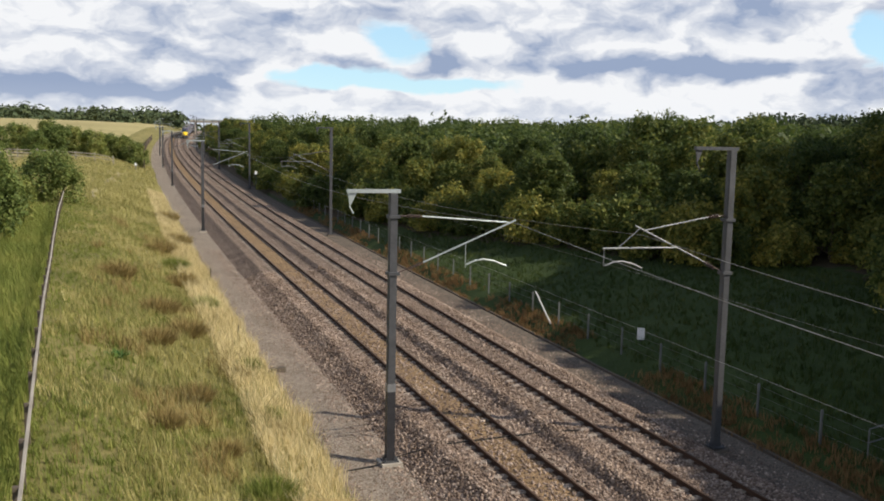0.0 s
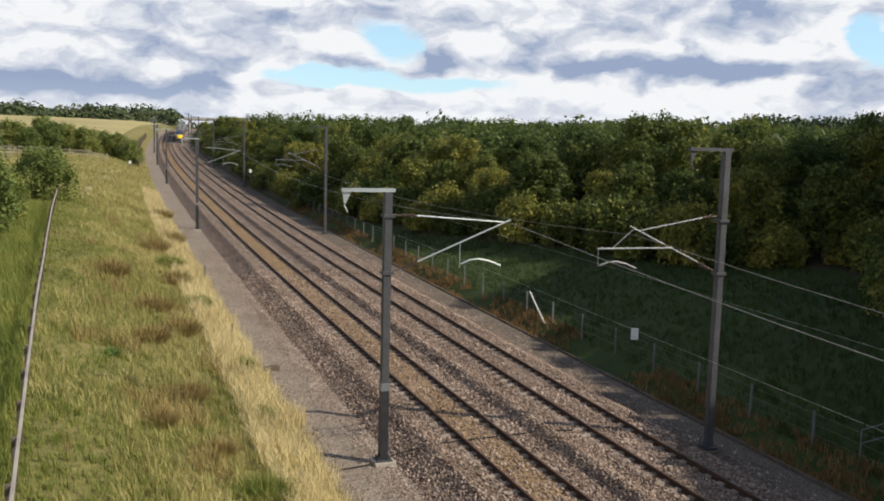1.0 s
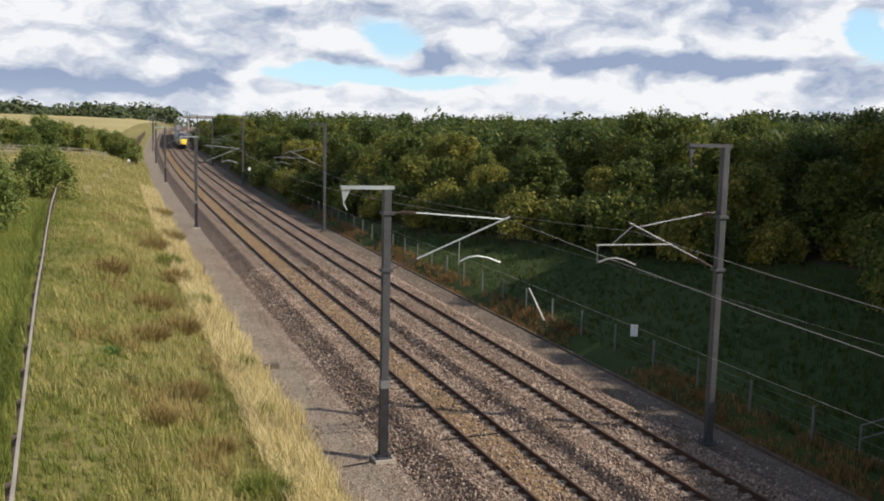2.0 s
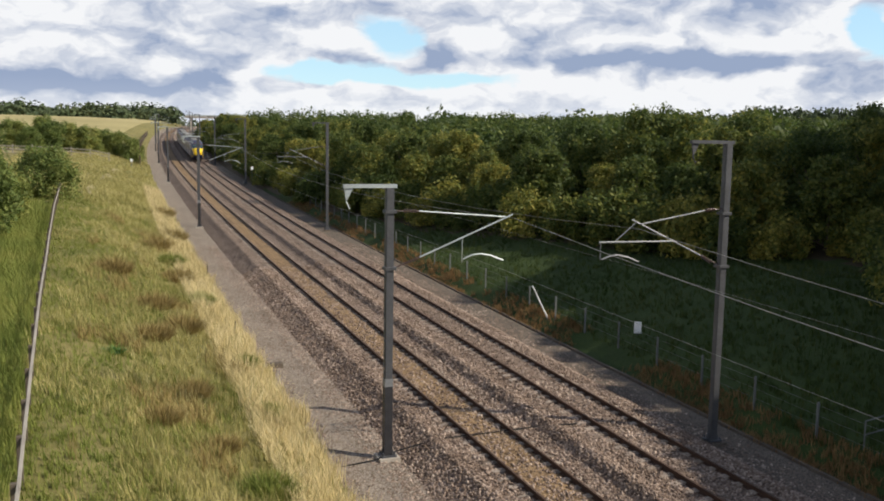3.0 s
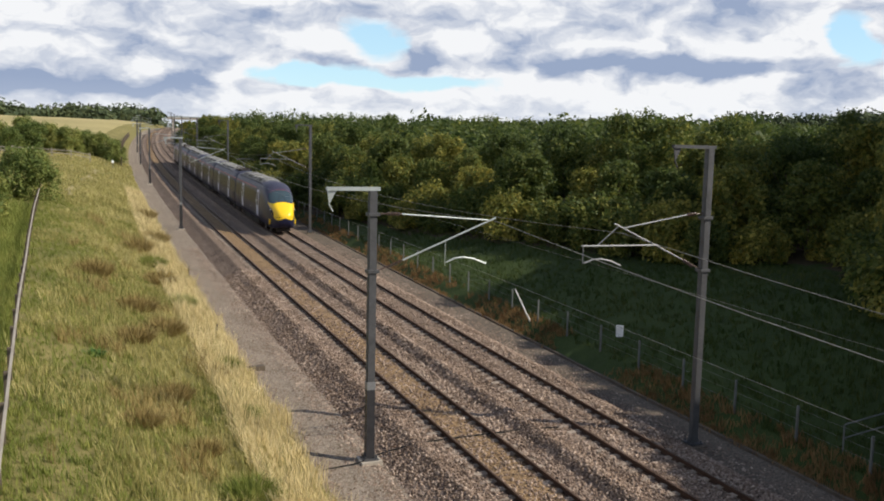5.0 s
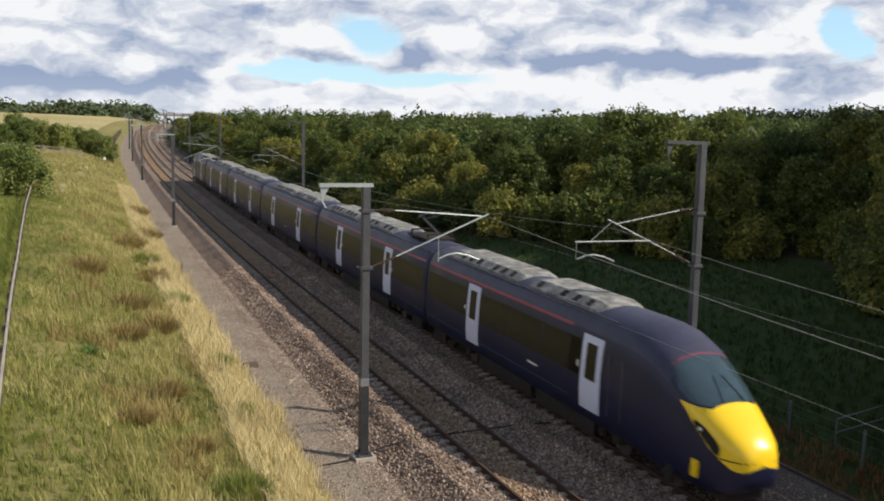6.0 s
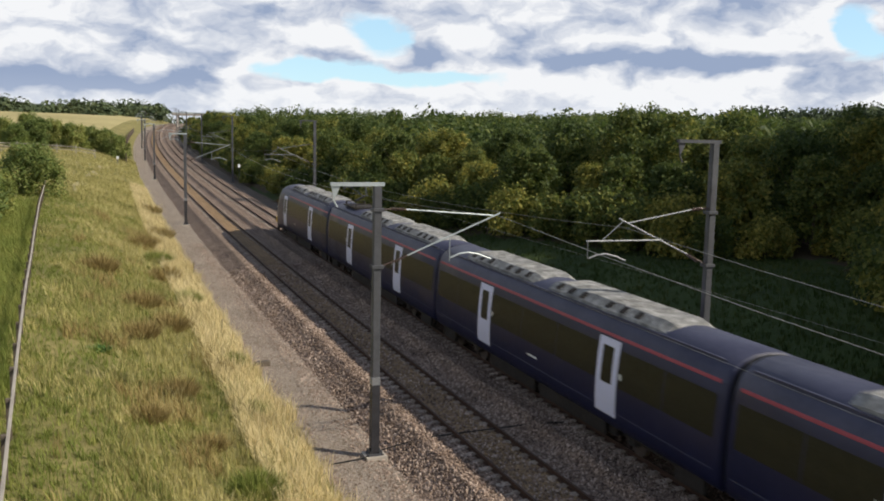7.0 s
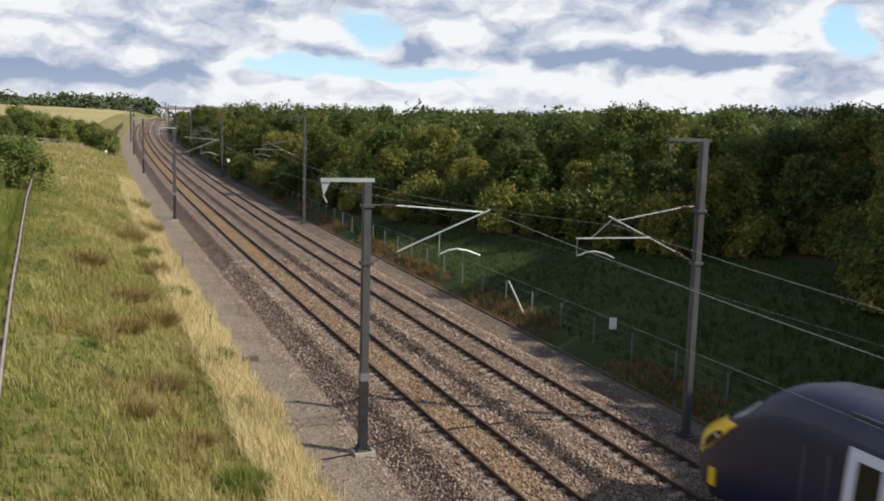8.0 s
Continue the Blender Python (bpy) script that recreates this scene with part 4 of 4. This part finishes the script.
def build_wood():
    kinds = [build_tree(11 + i, h, w, 7000, M["leaf"], 0.17, True, lab, "tree", "tree") for i, (h, w, lab) in enumerate((
        (8.6, 3.2, "dense green-olive tree of the lineside wood"), (9.6, 3.4, "tall olive tree touched with autumn yellow"),
        (7.4, 3.0, "rounded dark green tree at the wood's edge"), (8.2, 2.7, "narrow yellowing tree of the lineside wood"), (6.2, 2.9, "low spreading tree at the foot of the bank")))]
    used = set()
    rnd = random.Random(4)
    rows = []
    for y in [-18 + 3.6 * i for i in range(54)]:
        e = knots(y, WOOD_EDGE)
        for r in range(5 if 34 < y < 62 else 3 if y < 70 else 2):
            rows.append((y + rnd.uniform(-1.5, 1.5), e + 2 + r * 4.6 + rnd.uniform(-1.4, 1.4), r))
    for y in range(178, 340, 7):
        e = knots(y, WOOD_EDGE)
        for r in range(2):
            rows.append((y + rnd.uniform(-2, 2), e + 1 + r * 5 + rnd.uniform(-1.4, 1.4), r))
    shrub = build_tree(21, 3.2, 2.5, 4200, M["leaf"], 0.15, False, "dense dark green shrub along the wood's edge", "shrub", "shrub")
    first = True
    for i in range(90):
        y = 24 + 2.3 * i + max(0, i - 56) * 3
        o = knots(y, WOOD_EDGE) - rnd.uniform(0.3, 2.2)
        s = stand(shrub, line_x(y) + o, y, rnd.uniform(0, 360), rnd.uniform(0.6, 1.15), first)
        tagged(s, group="shrubs along the wood")
        first = False
    # taller trees up the side of the bank, nearer the viewer, whose shade falls over it
    tall = build_tree(19, 10.0, 2.9, 6000, M["leaf"], 0.2, True, "tall leafy tree shading the bank", "tree", "tree")
    first = True
    for i in range(30):
        y = 16.0 + 1.0 * i
        h = knots(y, [(16, 5.0), (20, 7.0), (24, 10.0), (28, 14.0), (32, 17.5), (36, 19), (40, 19), (45, 17)])
        x = EYE[0] + 1.17 * y + 2.6 + 0.36 * h + (i % 2) * 2.8
        t = stand(tall, x, y, i * 67, h / 10, first)
        tagged(t, group="tall trees over the bank")
        first = False
    for i in range(14):
        x, y = 18.5 + (i % 3) * 2.4, -8.0 + 1.8 * i
        tagged(stand(tall, x, y, i * 41, 1.05 + 0.1 * (i % 3), False), group="tall trees over the bank")
    for y, o, r in rows:
        if y < 35 and line_x(y) + o < EYE[0] + 1.15 * y + 4:
            continue
        k = rnd.choice((2, 4, 0, 2) if r == 0 else (0, 1, 3, 0, 1))
        s = rnd.uniform(0.82, 1.12) * (0.80 if y < 42 else 0.86 if y < 62 else 0.82)
        tree = stand(kinds[k], line_x(y) + o, y, rnd.uniform(0, 360), s, k not in used)
        used.add(k)
        tagged(tree, group="trees of the lineside wood")


build_wood()


def blob_wood(name, label, places, size, count, seed, material=None):
    """A far wood: many crowns in one mesh."""
    rng = np.random.default_rng(seed)
    c = np.array(places)[:, :3]
    r = np.array(places)[:, 3]
    v, t = leaf_cloud(rng, c, r, count, size, 0.9)
    return tagged(new(name, raw_mesh(name, v, t, material or M["leaf_far"])), label, "wood", kind="stuff")


def build_far_woods():
    rnd = random.Random(8)
    P = []
    for i in range(420):           # rising wood behind the lineside trees
        d = rnd.uniform(110, 420)
        a = rnd.uniform(0.16, 0.95)
        x, y = EYE[0] + d * math.sin(a), d * math.cos(a)
        if x - line_x(y) < 26:
            continue
        P.append((x, y, ground_z(x, y) + rnd.uniform(1.5, 4.8), rnd.uniform(2.2, 4.2)))
    blob_wood("far_wood", "dense green wood rolling away behind the bank", P, 0.45, 150000, 3, M["leaf"])
    P = []
    for i in range(700):           # skyline ridges
        a = rnd.uniform(-0.35, 1.1)
        d = rnd.uniform(620, 760)
        h = 0.030 if a < 0.07 else (0.018 if a < 0.3 else 0.018 + 0.022 * min(1, (a - 0.3) / 0.45))
        x, y = EYE[0] + d * math.sin(a), d * math.cos(a)
        z = EYE[2] + d * h - 6 - rnd.uniform(0, 1) ** 1.5 * 14 + 3 * noise.noise((a * 14, 0, 0))
        P.append((x, y, z, rnd.uniform(5, 9)))
    for i in range(170):           # the dark wood over the hay field
        a, d = rnd.uniform(-0.16, 0.085), rnd.uniform(560, 640)
        P.append((EYE[0] + d * math.sin(a), d * math.cos(a), EYE[2] + d * (0.0235 + 0.002 * noise.noise((a * 30, 1, 0))) - rnd.uniform(0, 7), rnd.uniform(3, 6)))
    blob_wood("skyline_wood", "dark distant woods along the skyline", P, 1.5, 130000, 5)


build_far_woods()


def build_left_trees():
    bush = build_tree(31, 4.6, 3.1, 9000, M["leaf_light"], 0.13, False, "large rounded green bush on the grassy slope", "bush", "bush")
    bush.matrix_basis = pose(-15.6, 88, ground_z(-15.6, 88) - 0.1)
    willow = build_tree(33, 5.5, 2.8, 9000, M["leaf_light"], 0.13, False, "yellow-green willow scrub beside the fence", "bush", "bush")
    willow.matrix_basis = pose(-18.2, 58, ground_z(-18.2, 58) - 0.1)
    for x, y, s, turn in ((-17.6, 66, 0.75, 40), (-20.5, 68, 1.0, 120), (-19.5, 50, 0.62, 200), (-20.0, 78, 0.9, 300), (-23, 74, 1.1, 10), (-25, 92, 1.0, 77)):
        b = copy_thing(willow, Matrix())
        b.matrix_basis = pose(x, y, ground_z(x, y) - 0.1, 0, 0, turn) @ Matrix.Scale(s, 4)
    tree = build_tree(35, 5.6, 3.0, 7000, M["leaf_light"], 0.17, True, "green hedgerow tree before the hay field", "tree", "tree")
    first = True
    for x, y, s in ((-4.6, 180, 0.85), (-7.5, 183, 0.9), (-12.5, 178, 0.95), (-15.5, 184, 0.9), (-18.6, 180, 1.0), (-22, 176, 0.8), (-25, 182, 1.0), (-28.5, 178, 0.9), (-32, 182, 1.05), (-9.6, 196, 0.8), (-21, 196, 1.0), (-37, 180, 1.1)):
        t = stand(tree, x, y, x * 31 % 360, s, first)
        tagged(t, group="hedgerow trees")
        first = False


build_left_trees()


# ---- grass ----
def blades(name, label, spots, tall, width, material, seed, per=1):
    """Grass as bent blades: spots (n, 2) of places in the plan."""
    rng = np.random.default_rng(seed)
    spots = np.repeat(spots, per, axis=0) + rng.normal(0, 0.06, (len(spots) * per, 2))
    base = np.array([(x, y, ground_z(x, y) - 0.03) for x, y in spots[::per]])
    base = np.repeat(base, per, axis=0)
    base[:, :2] = spots
    k = len(base)
    h = tall * rng.uniform(0.45, 1.25, k)
    a = rng.uniform(0, 6.28, k)
    w = width * rng.uniform(0.6, 1.3, k)
    lean = rng.normal(0, 0.32, (k, 2)) * h[:, None] + np.array([-0.12, -0.05]) * h[:, None]
    side = np.stack([np.cos(a) * w, np.sin(a) * w, np.zeros(k)], 1)
    mid = base + np.stack([lean[:, 0] * 0.35, lean[:, 1] * 0.35, h * 0.6], 1)
    tip = base + np.stack([lean[:, 0], lean[:, 1], h], 1)
    v = np.stack([base - side, base + side, mid + side * 0.75, mid - side * 0.75, tip], 1)
    tris = (np.array([(0, 1, 2), (0, 2, 3), (3, 2, 4)])[None] + 5 * np.arange(k)[:, None, None]).reshape(-1, 3)
    return tagged(new(name, raw_mesh(name, v.reshape(-1, 3), tris, material)), label, "grass", kind="stuff")


def strewn(n, o_range, y_range, seed, power=1.6, keep=None):
    rng = np.random.default_rng(seed)
    y = y_range[0] + (y_range[1] - y_range[0]) * rng.random(n) ** power
    o = rng.uniform(*o_range, n)
    pts = [(line_x(b) + a, b) for a, b in zip(o, y) if keep is None or keep(a, b)]
    return np.array(pts)


def build_grass():
    green = lambda o, y: noise.noise((o * 0.3, y * 0.15, 1)) + (-9.5 - o) * 0.16 > -0.08
    straw = lambda o, y: noise.noise((o * 0.3, y * 0.15, 1)) + (-9.5 - o) * 0.16 < 0.55
    blades("verge_grass", "short green verge grass on the slope", strewn(17000, (-18, -6.2), (16, 95), 1, 1.7, green), 0.27, 0.012, M["grass_verge"], 2, 6)
    blades("straw_grass", "long sunlit straw-yellow verge grass", strewn(16000, (-16, -5.4), (16, 120), 9, 1.7, straw), 0.42, 0.011, M["grass"], 3, 6)
    blades("fence_grass", "rank green grass grown up along the fence", strewn(6500, (-17.5, -13.3), (14, 80), 21, 1.4, lambda o, y: o < -13.25 - 0.032 * (y - 8)), 0.75, 0.012, M["grass_verge"], 22, 6)
    blades("fringe_grass", "tall bleached grass along the cess edge", strewn(6500, (-7.4, -4.7), (17, 125), 3, 1.5, lambda o, y: o < -5.35 + 0.55 * noise.noise((y * 0.45, 0, 5)) + 0.3 * noise.noise((y * 1.7, 1, 5))), 0.74, 0.011, M["grass_pale"], 4, 6)
    blades("upper_grass", "dry pale grass on the far slope", strewn(9000, (-26, -5.4), (88, 190), 17, 1.2), 0.5, 0.03, M["grass"], 18, 4)
    blades("slope_weeds", "brown seeding weeds on the grassy slope", strewn(5000, (-12.5, -6.0), (17, 80), 13, 1.5, lambda o, y: noise.noise((o * 0.5, y * 0.3, 7)) > 0.22), 0.55, 0.014, M["grass_brown"], 14, 6)
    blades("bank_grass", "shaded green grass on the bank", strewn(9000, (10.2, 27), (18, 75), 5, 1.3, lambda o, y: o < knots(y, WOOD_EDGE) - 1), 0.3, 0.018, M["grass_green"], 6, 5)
    blades("dead_weeds", "rust-brown dead weeds along the drain", strewn(3600, (9.0, 10.7), (16, 110), 7, 1.3, lambda o, y: noise.noise((y * 0.13, 3, 1)) + 0.5 * noise.noise((y * 0.9, o * 2, 1)) > -0.15), 0.34, 0.016, M["grass_rust"], 8, 6)


build_grass()


def build_clumps():
    """Weeds and tussocks that stand out of the slope."""
    def clump(name, material, tall, spread, seed, label, n=1100):
        rng = np.random.default_rng(seed)
        r = spread * np.sqrt(rng.random(n))
        a = rng.uniform(0, 6.28, n)
        base = np.stack([r * np.cos(a), r * np.sin(a), np.full(n, -0.05)], 1)
        h = tall * rng.uniform(0.35, 1.05, n) * (1 - 0.55 * (r / spread) ** 2)
        out = base * np.array([0.6, 0.6, 0]) + rng.normal(0, 0.17, (n, 3)) * np.array([1, 1, 0])
        tip = base + out + np.stack([np.zeros(n), np.zeros(n), h], 1)
        b = rng.uniform(0, 6.28, n)
        side = np.stack([np.cos(b), np.sin(b), np.zeros(n)], 1) * rng.uniform(0.006, 0.015, (n, 1))
        mid = (base + tip) / 2 + np.array([0, 0, 0.08])
        v = np.stack([base - side, base + side, mid + side, mid - side, tip], 1)
        tris = (np.array([(0, 1, 2), (0, 2, 3), (3, 2, 4)])[None] + 5 * np.arange(n)[:, None, None]).reshape(-1, 3)
        return tagged(new(name, raw_mesh(name, v.reshape(-1, 3), tris, material)), label, "weed", "weeds on the slope")

    tuft = clump("grass_tussock", M["grass_verge"], 0.85, 0.62, 41, "rounded olive-green grass tussock on the slope")
    dock = clump("dock_weed", M["leaf_weed"], 0.30, 0.34, 42, "low bright green broad-leaved weed in grass", 160)
    dead = clump("dead_shrub", M["grass_brown"], 1.0, 0.75, 43, "brown seeding weed clump in straw grass", 1000)
    for ob, places in ((tuft, ((-7.9, 21.9, 1.0), (-6.6, 29.5, 0.7), (-6.4, 36, 0.8), (-6.9, 48, 1.0), (-7.6, 60, 1.2))),
                       (dock, ((-11.4, 33.4, 1.0), (-12.4, 27, 0.6), (-6.2, 26.5, 0.7))),
                       (dead, ((-9.0, 30, 0.8), (-10.2, 26.5, 0.7), (-8.4, 40, 1.0), (-9.4, 44, 1.1), (-7.6, 54, 1.1), (-8.2, 66, 1.3), (-6.6, 74, 1.3), (-9.8, 37, 0.9), (-11.2, 52, 1.2), (-7.2, 34, 0.7), (-6.5, 92, 1.4), (-8.6, 25, 0.6)))):
        for i, (o, y, s) in enumerate(places):
            x = line_x(y) + o
            t = ob if i == 0 else copy_thing(ob, Matrix())
            t.matrix_basis = pose(x, y, ground_z(x, y), 0, 0, i * 77) @ Matrix.Scale(s, 4)


build_clumps()


# ---- fence on the slope, and lineside furniture ----
def build_fence():
    fence = tagged(new("lineside_fence"), "weathered pale timber rail fence on dark posts in grass", "fence")
    ys = [8 + 2.55 * i for i in range(34)]
    off = lambda y: -13.05 - 0.032 * (y - 8)
    tops = []
    for y in ys:
        x = line_x(y) + off(y)
        z = ground_z(x, y)
        bm = bmesh.new()
        box(bm, -0.06, 0.06, -0.06, 0.06, -0.3, 1.12, 0.012)
        p = part("fence_post", bm, M["post_wood"], fence)
        p.matrix_basis = pose(x, y, z)
        tops.append(Vector((x, y, z + 1.06)))
    for a, b in zip(tops, tops[1:]):
        bm = bmesh.new()
        d = b - a
        box(bm, -0.035, 0.035, 0, d.length - 0.004, -0.05, 0.05, 0.01)
        r = part("fence_rail", bm, M["fence_wood"], fence)
        r.matrix_basis = Matrix.Translation(a + Vector((0.09, 0, 0))) @ d.to_track_quat("Y", "Z").to_matrix().to_4x4()


build_fence()


def build_bank_fence():
    """Thin grey posts with wires along the drain at the foot of the bank."""
    fence = tagged(new("wire_fence"), "thin grey post-and-wire fence at the bank's foot", "fence")
    tops = []
    for i in range(34):
        y = 16 + 3.05 * i
        x = line_x(y) + 10.35
        z = ground_z(x, y)
        bm = bmesh.new()
        box(bm, -0.035, 0.035, -0.035, 0.035, -0.2, 1.25, 0.006)
        part("fence_post", bm, M["fence_grey"], fence).matrix_basis = pose(x, y, z)
        tops.append(Vector((x, y, z)))
    for h in (0.45, 0.8, 1.15):
        bm = bmesh.new()
        sweep(bm, [[p + Vector((0.005 * math.cos(a), 0, h + 0.005 * math.sin(a))) for a in (0, 2.1, 4.2)] for p in tops])
        part("fence_wire", bm, M["wire"], fence)


build_bank_fence()


def build_drain():
    """A dark kerb of edging boards between the cess and the bank."""
    bm = bmesh.new()
    ys = [10 + 1.0 * i for i in range(110)]
    rings = []
    for y in ys:
        w = 0.03 * noise.noise((y * 0.4, 2, 0))
        x = line_x(y) + 9.02 + w
        z = ground_z(x, y)
        rings.append([(x - 0.07, y, z - 0.1), (x - 0.06, y, z + 0.13 + w), (x + 0.06, y, z + 0.13 + w), (x + 0.07, y, z - 0.3)])
    sweep(bm, rings)
    tagged(part("drain_edge", bm, M["post_wood"]), "dark weathered edging along the lineside drain", "kerb", kind="structure")


build_drain()


def build_signs():
    x, y = 11.9, 34.9
    z = ground_z(x, y)
    sign = tagged(new("lineside_sign"), "small plain white sign plate on the green bank", "sign")
    bm = bmesh.new()
    box(bm, -0.17, 0.17, -0.015, 0.015, 0.1, 0.66, 0.01)
    plate = part("sign_plate", bm, M["white"], sign)
    bm = bmesh.new()
    box(bm, -0.03, 0.03, 0.017, 0.06, -0.2, 0.6, 0.005)
    part("sign_post", bm, M["steel"], sign)
    sign.matrix_basis = pose(x, y, z, 0, 0, -30)
    # a leaning pale stake in the weeds
    x, y = 10.45, 41.0
    stake = tagged(new("leaning_stake"), "pale stake leaning out of rusty weeds", "stake")
    bm = bmesh.new()
    rod(bm, (0.0, 0, -0.1), (-0.95, 0.1, 1.75), 0.045, 0.035)
    part("stake_pole", bm, M["white"], stake)
    stake.matrix_basis = pose(x, y, ground_z(x, y))
    # low white marker by the far fence, and short cess posts
    for x, y, h in ((line_x(164) - 8.7, 164.0, 1.1), (line_x(140) + 8.9, 140.0, 2.4)):
        post = tagged(new("marker_post"), "small white-topped marker post beside the line", "post", "marker posts")
        bm = bmesh.new()
        rod(bm, (0, 0, -0.2), (0, 0, h), 0.07 if h < 2 else 0.05)
        part("post_shaft", bm, M["fence_grey"], post)
        bm = bmesh.new()
        box(bm, -0.18, 0.18, -0.03, 0.03, h - 0.1, h + 0.4, 0.02)
        part("post_plate", bm, M["white"], post)
        post.matrix_basis = pose(x, y, ground_z(x, y))
    x, y = line_x(36.8) - 4.94, 36.8
    bm = bmesh.new()
    box(bm, -0.3, 0.3, -0.16, 0.16, -0.1, 0.2, 0.03)
    block = tagged(part("cable_marker", bm, M["post_wood"]), "brown-grey concrete cable marker on the cess", "marker")
    block.matrix_basis = pose(x, y, ground_z(x, y), 0, 0, 8)
    for o, y in ((-5.9, 42.0), (-5.3, 60)):
        bm = bmesh.new()
        rod(bm, (0, 0, -0.2), (0.03, 0, 0.75), 0.03)
        st = tagged(part("short_stake", bm, M["post_wood"]), "short dark stake in the verge grass", "stake", "verge stakes")
        st.matrix_basis = pose(line_x(y) + o, y, ground_z(line_x(y) + o, y))
    # hand rail and cabinet at the foot of the bank
    x, y = 12.2, 20.3
    rail = tagged(new("handrail"), "grey tubular handrail at the bank's foot", "handrail")
    a, b = Vector((10.9, 20.6, ground_z(10.9, 20.6))), Vector((13.6, 20.1, ground_z(13.6, 20.1)))
    for q in (a, b):
        bm = bmesh.new()
        rod(bm, q + Vector((0, 0, -0.1)), q + Vector((0, 0, 0.95)), 0.025)
        part("rail_post", bm, M["fence_grey"], rail)
    for h in (0.5, 0.95):
        bm = bmesh.new()
        rod(bm, a + Vector((0, 0, h)), b + Vector((0, 0, h)), 0.025)
        part("rail_bar", bm, M["fence_grey"], rail)
    # bond cable over the tracks between the masts
    bm = bmesh.new()
    pts = [on_line(25.3, -5.6, -0.55), on_line(25.5, -3.9, -0.5), on_line(25.74, -3.3, -0.42), on_line(25.72, -1.9, -0.14), on_line(25.75, 0, -0.12), on_line(25.72, 1.8, -0.08), on_line(25.7, 3.3, -0.13)]
    for q, r in zip(pts, pts[1:]):
        rod(bm, q, r, 0.022, seg=6)
    tagged(part("bond_cable", bm, M["black"]), "black bonding cable laid across the ballast", "cable")


build_signs()


def build_distance():
    # overbridge where the line curves out of sight
    y = 470
    c = on_line(y, GAP / 2)
    bridge = tagged(new("overbridge"), "pale concrete road bridge over the railway far off", "bridge")
    bm = bmesh.new()
    box(bm, 2, 30, -5, 5, 5.2, 6.0, 0.1)
    part("deck", bm, M["concrete"], bridge)
    for e in (-1, 1):
        bm = bmesh.new()
        box(bm, 2, 30, e * 4.8 - 0.15, e * 4.8 + 0.15, 6.0, 6.7, 0.05)
        part("parapet", bm, M["alu"], bridge)
    for x in (5, 27):
        bm = bmesh.new()
        box(bm, x - 0.6, x + 0.6, -4, 4, -1.5, 5.2, 0.1)
        part("pier", bm, M["concrete"], bridge)
    bridge.matrix_basis = pose(*c, 0, 0, -6)
    # dark paling fence along the left of the curve
    fence = tagged(new("paling_fence"), "dark paling fence following the railway curve", "fence")
    prev = None
    for i in range(30):
        y = 176 + 6 * i
        x = line_x(y) - 7.2
        z = ground_z(x, y)
        bm = bmesh.new()
        box(bm, -0.09, 0.09, -0.09, 0.09, -0.3, 1.9)
        part("fence_post", bm, M["post_wood"], fence).matrix_basis = pose(x, y, z)
        q = Vector((x, y, z))
        if prev:
            d = q - prev
            bm = bmesh.new()
            for k in range(14):
                box(bm, -0.02, 0.02, d.length * (k + 0.15) / 14, d.length * (k + 0.85) / 14, 0.1, 1.75)
            part("paling_panel", bm, M["post_wood"], fence).matrix_basis = Matrix.Translation(prev) @ d.to_track_quat("Y", "Z").to_matrix().to_4x4()
        prev = q
    # farm track: up beside the fence, then across before the hedgerow
    def strip(name, pts, width, label):
        verts, faces = [], []
        for i, (x, y) in enumerate(pts):
            a, b = Vector(pts[max(0, i - 1)]), Vector(pts[min(len(pts) - 1, i + 1)])
            n = (b - a).normalized()
            n = Vector((n.y, -n.x)) * width / 2
            for s in (-1, -0.33, 0.33, 1):
                px, py = x + n.x * s, y + n.y * s
                verts.append((px, py, ground_z(px, py) + 0.07))
        for i in range(len(pts) - 1):
            for k in range(3):
                faces.append((4 * i + k, 4 * i + k + 1, 4 * i + 5 + k, 4 * i + 4 + k))
        tagged(new(name, mesh_of(name, verts, faces, M["road"])), label, "path", kind="structure")

    strip("path", [(line_x(y) - 13.6 + (y - 96) * 0.055, float(y)) for y in range(96, 152, 3)], 0.9, "pale trodden farm path through the grass")
    strip("road", [(float(x), 168 - 0.02 * (x + 30) ** 1.0) for x in range(-70, -7, 3)], 3.4, "pale gravel farm road before the hedgerow")
    rail = tagged(new("field_fence"), "grey rail fence beside the farm road", "fence")
    prev = None
    for i in range(18):
        x, y = -60 + 3.0 * i, 165.0
        z = ground_z(x, y)
        bm = bmesh.new()
        box(bm, -0.08, 0.08, -0.08, 0.08, -0.3, 1.5)
        part("fence_post", bm, M["fence_wood"], rail).matrix_basis = pose(x, y, z)
        q = Vector((x, y - 0.13, z + 1.25))
        if prev:
            for h in (0, -0.5):
                bm = bmesh.new()
                rod(bm, prev + Vector((0, 0, h)), q + Vector((0, 0, h)), 0.06, seg=6)
                part("fence_rail", bm, M["fence_wood"], rail)
        prev = q


build_distance()

# ---- sleepers: the near ones singly, the rest joined ----
def build_sleepers():
    me = sleeper_mesh()
    for track, off in zip(TRACKS, (0, GAP)):
        for i in range(300):
            linked("sleeper", me, track, line_pose(6 + 0.6 * i, off))


build_sleepers()

motions()
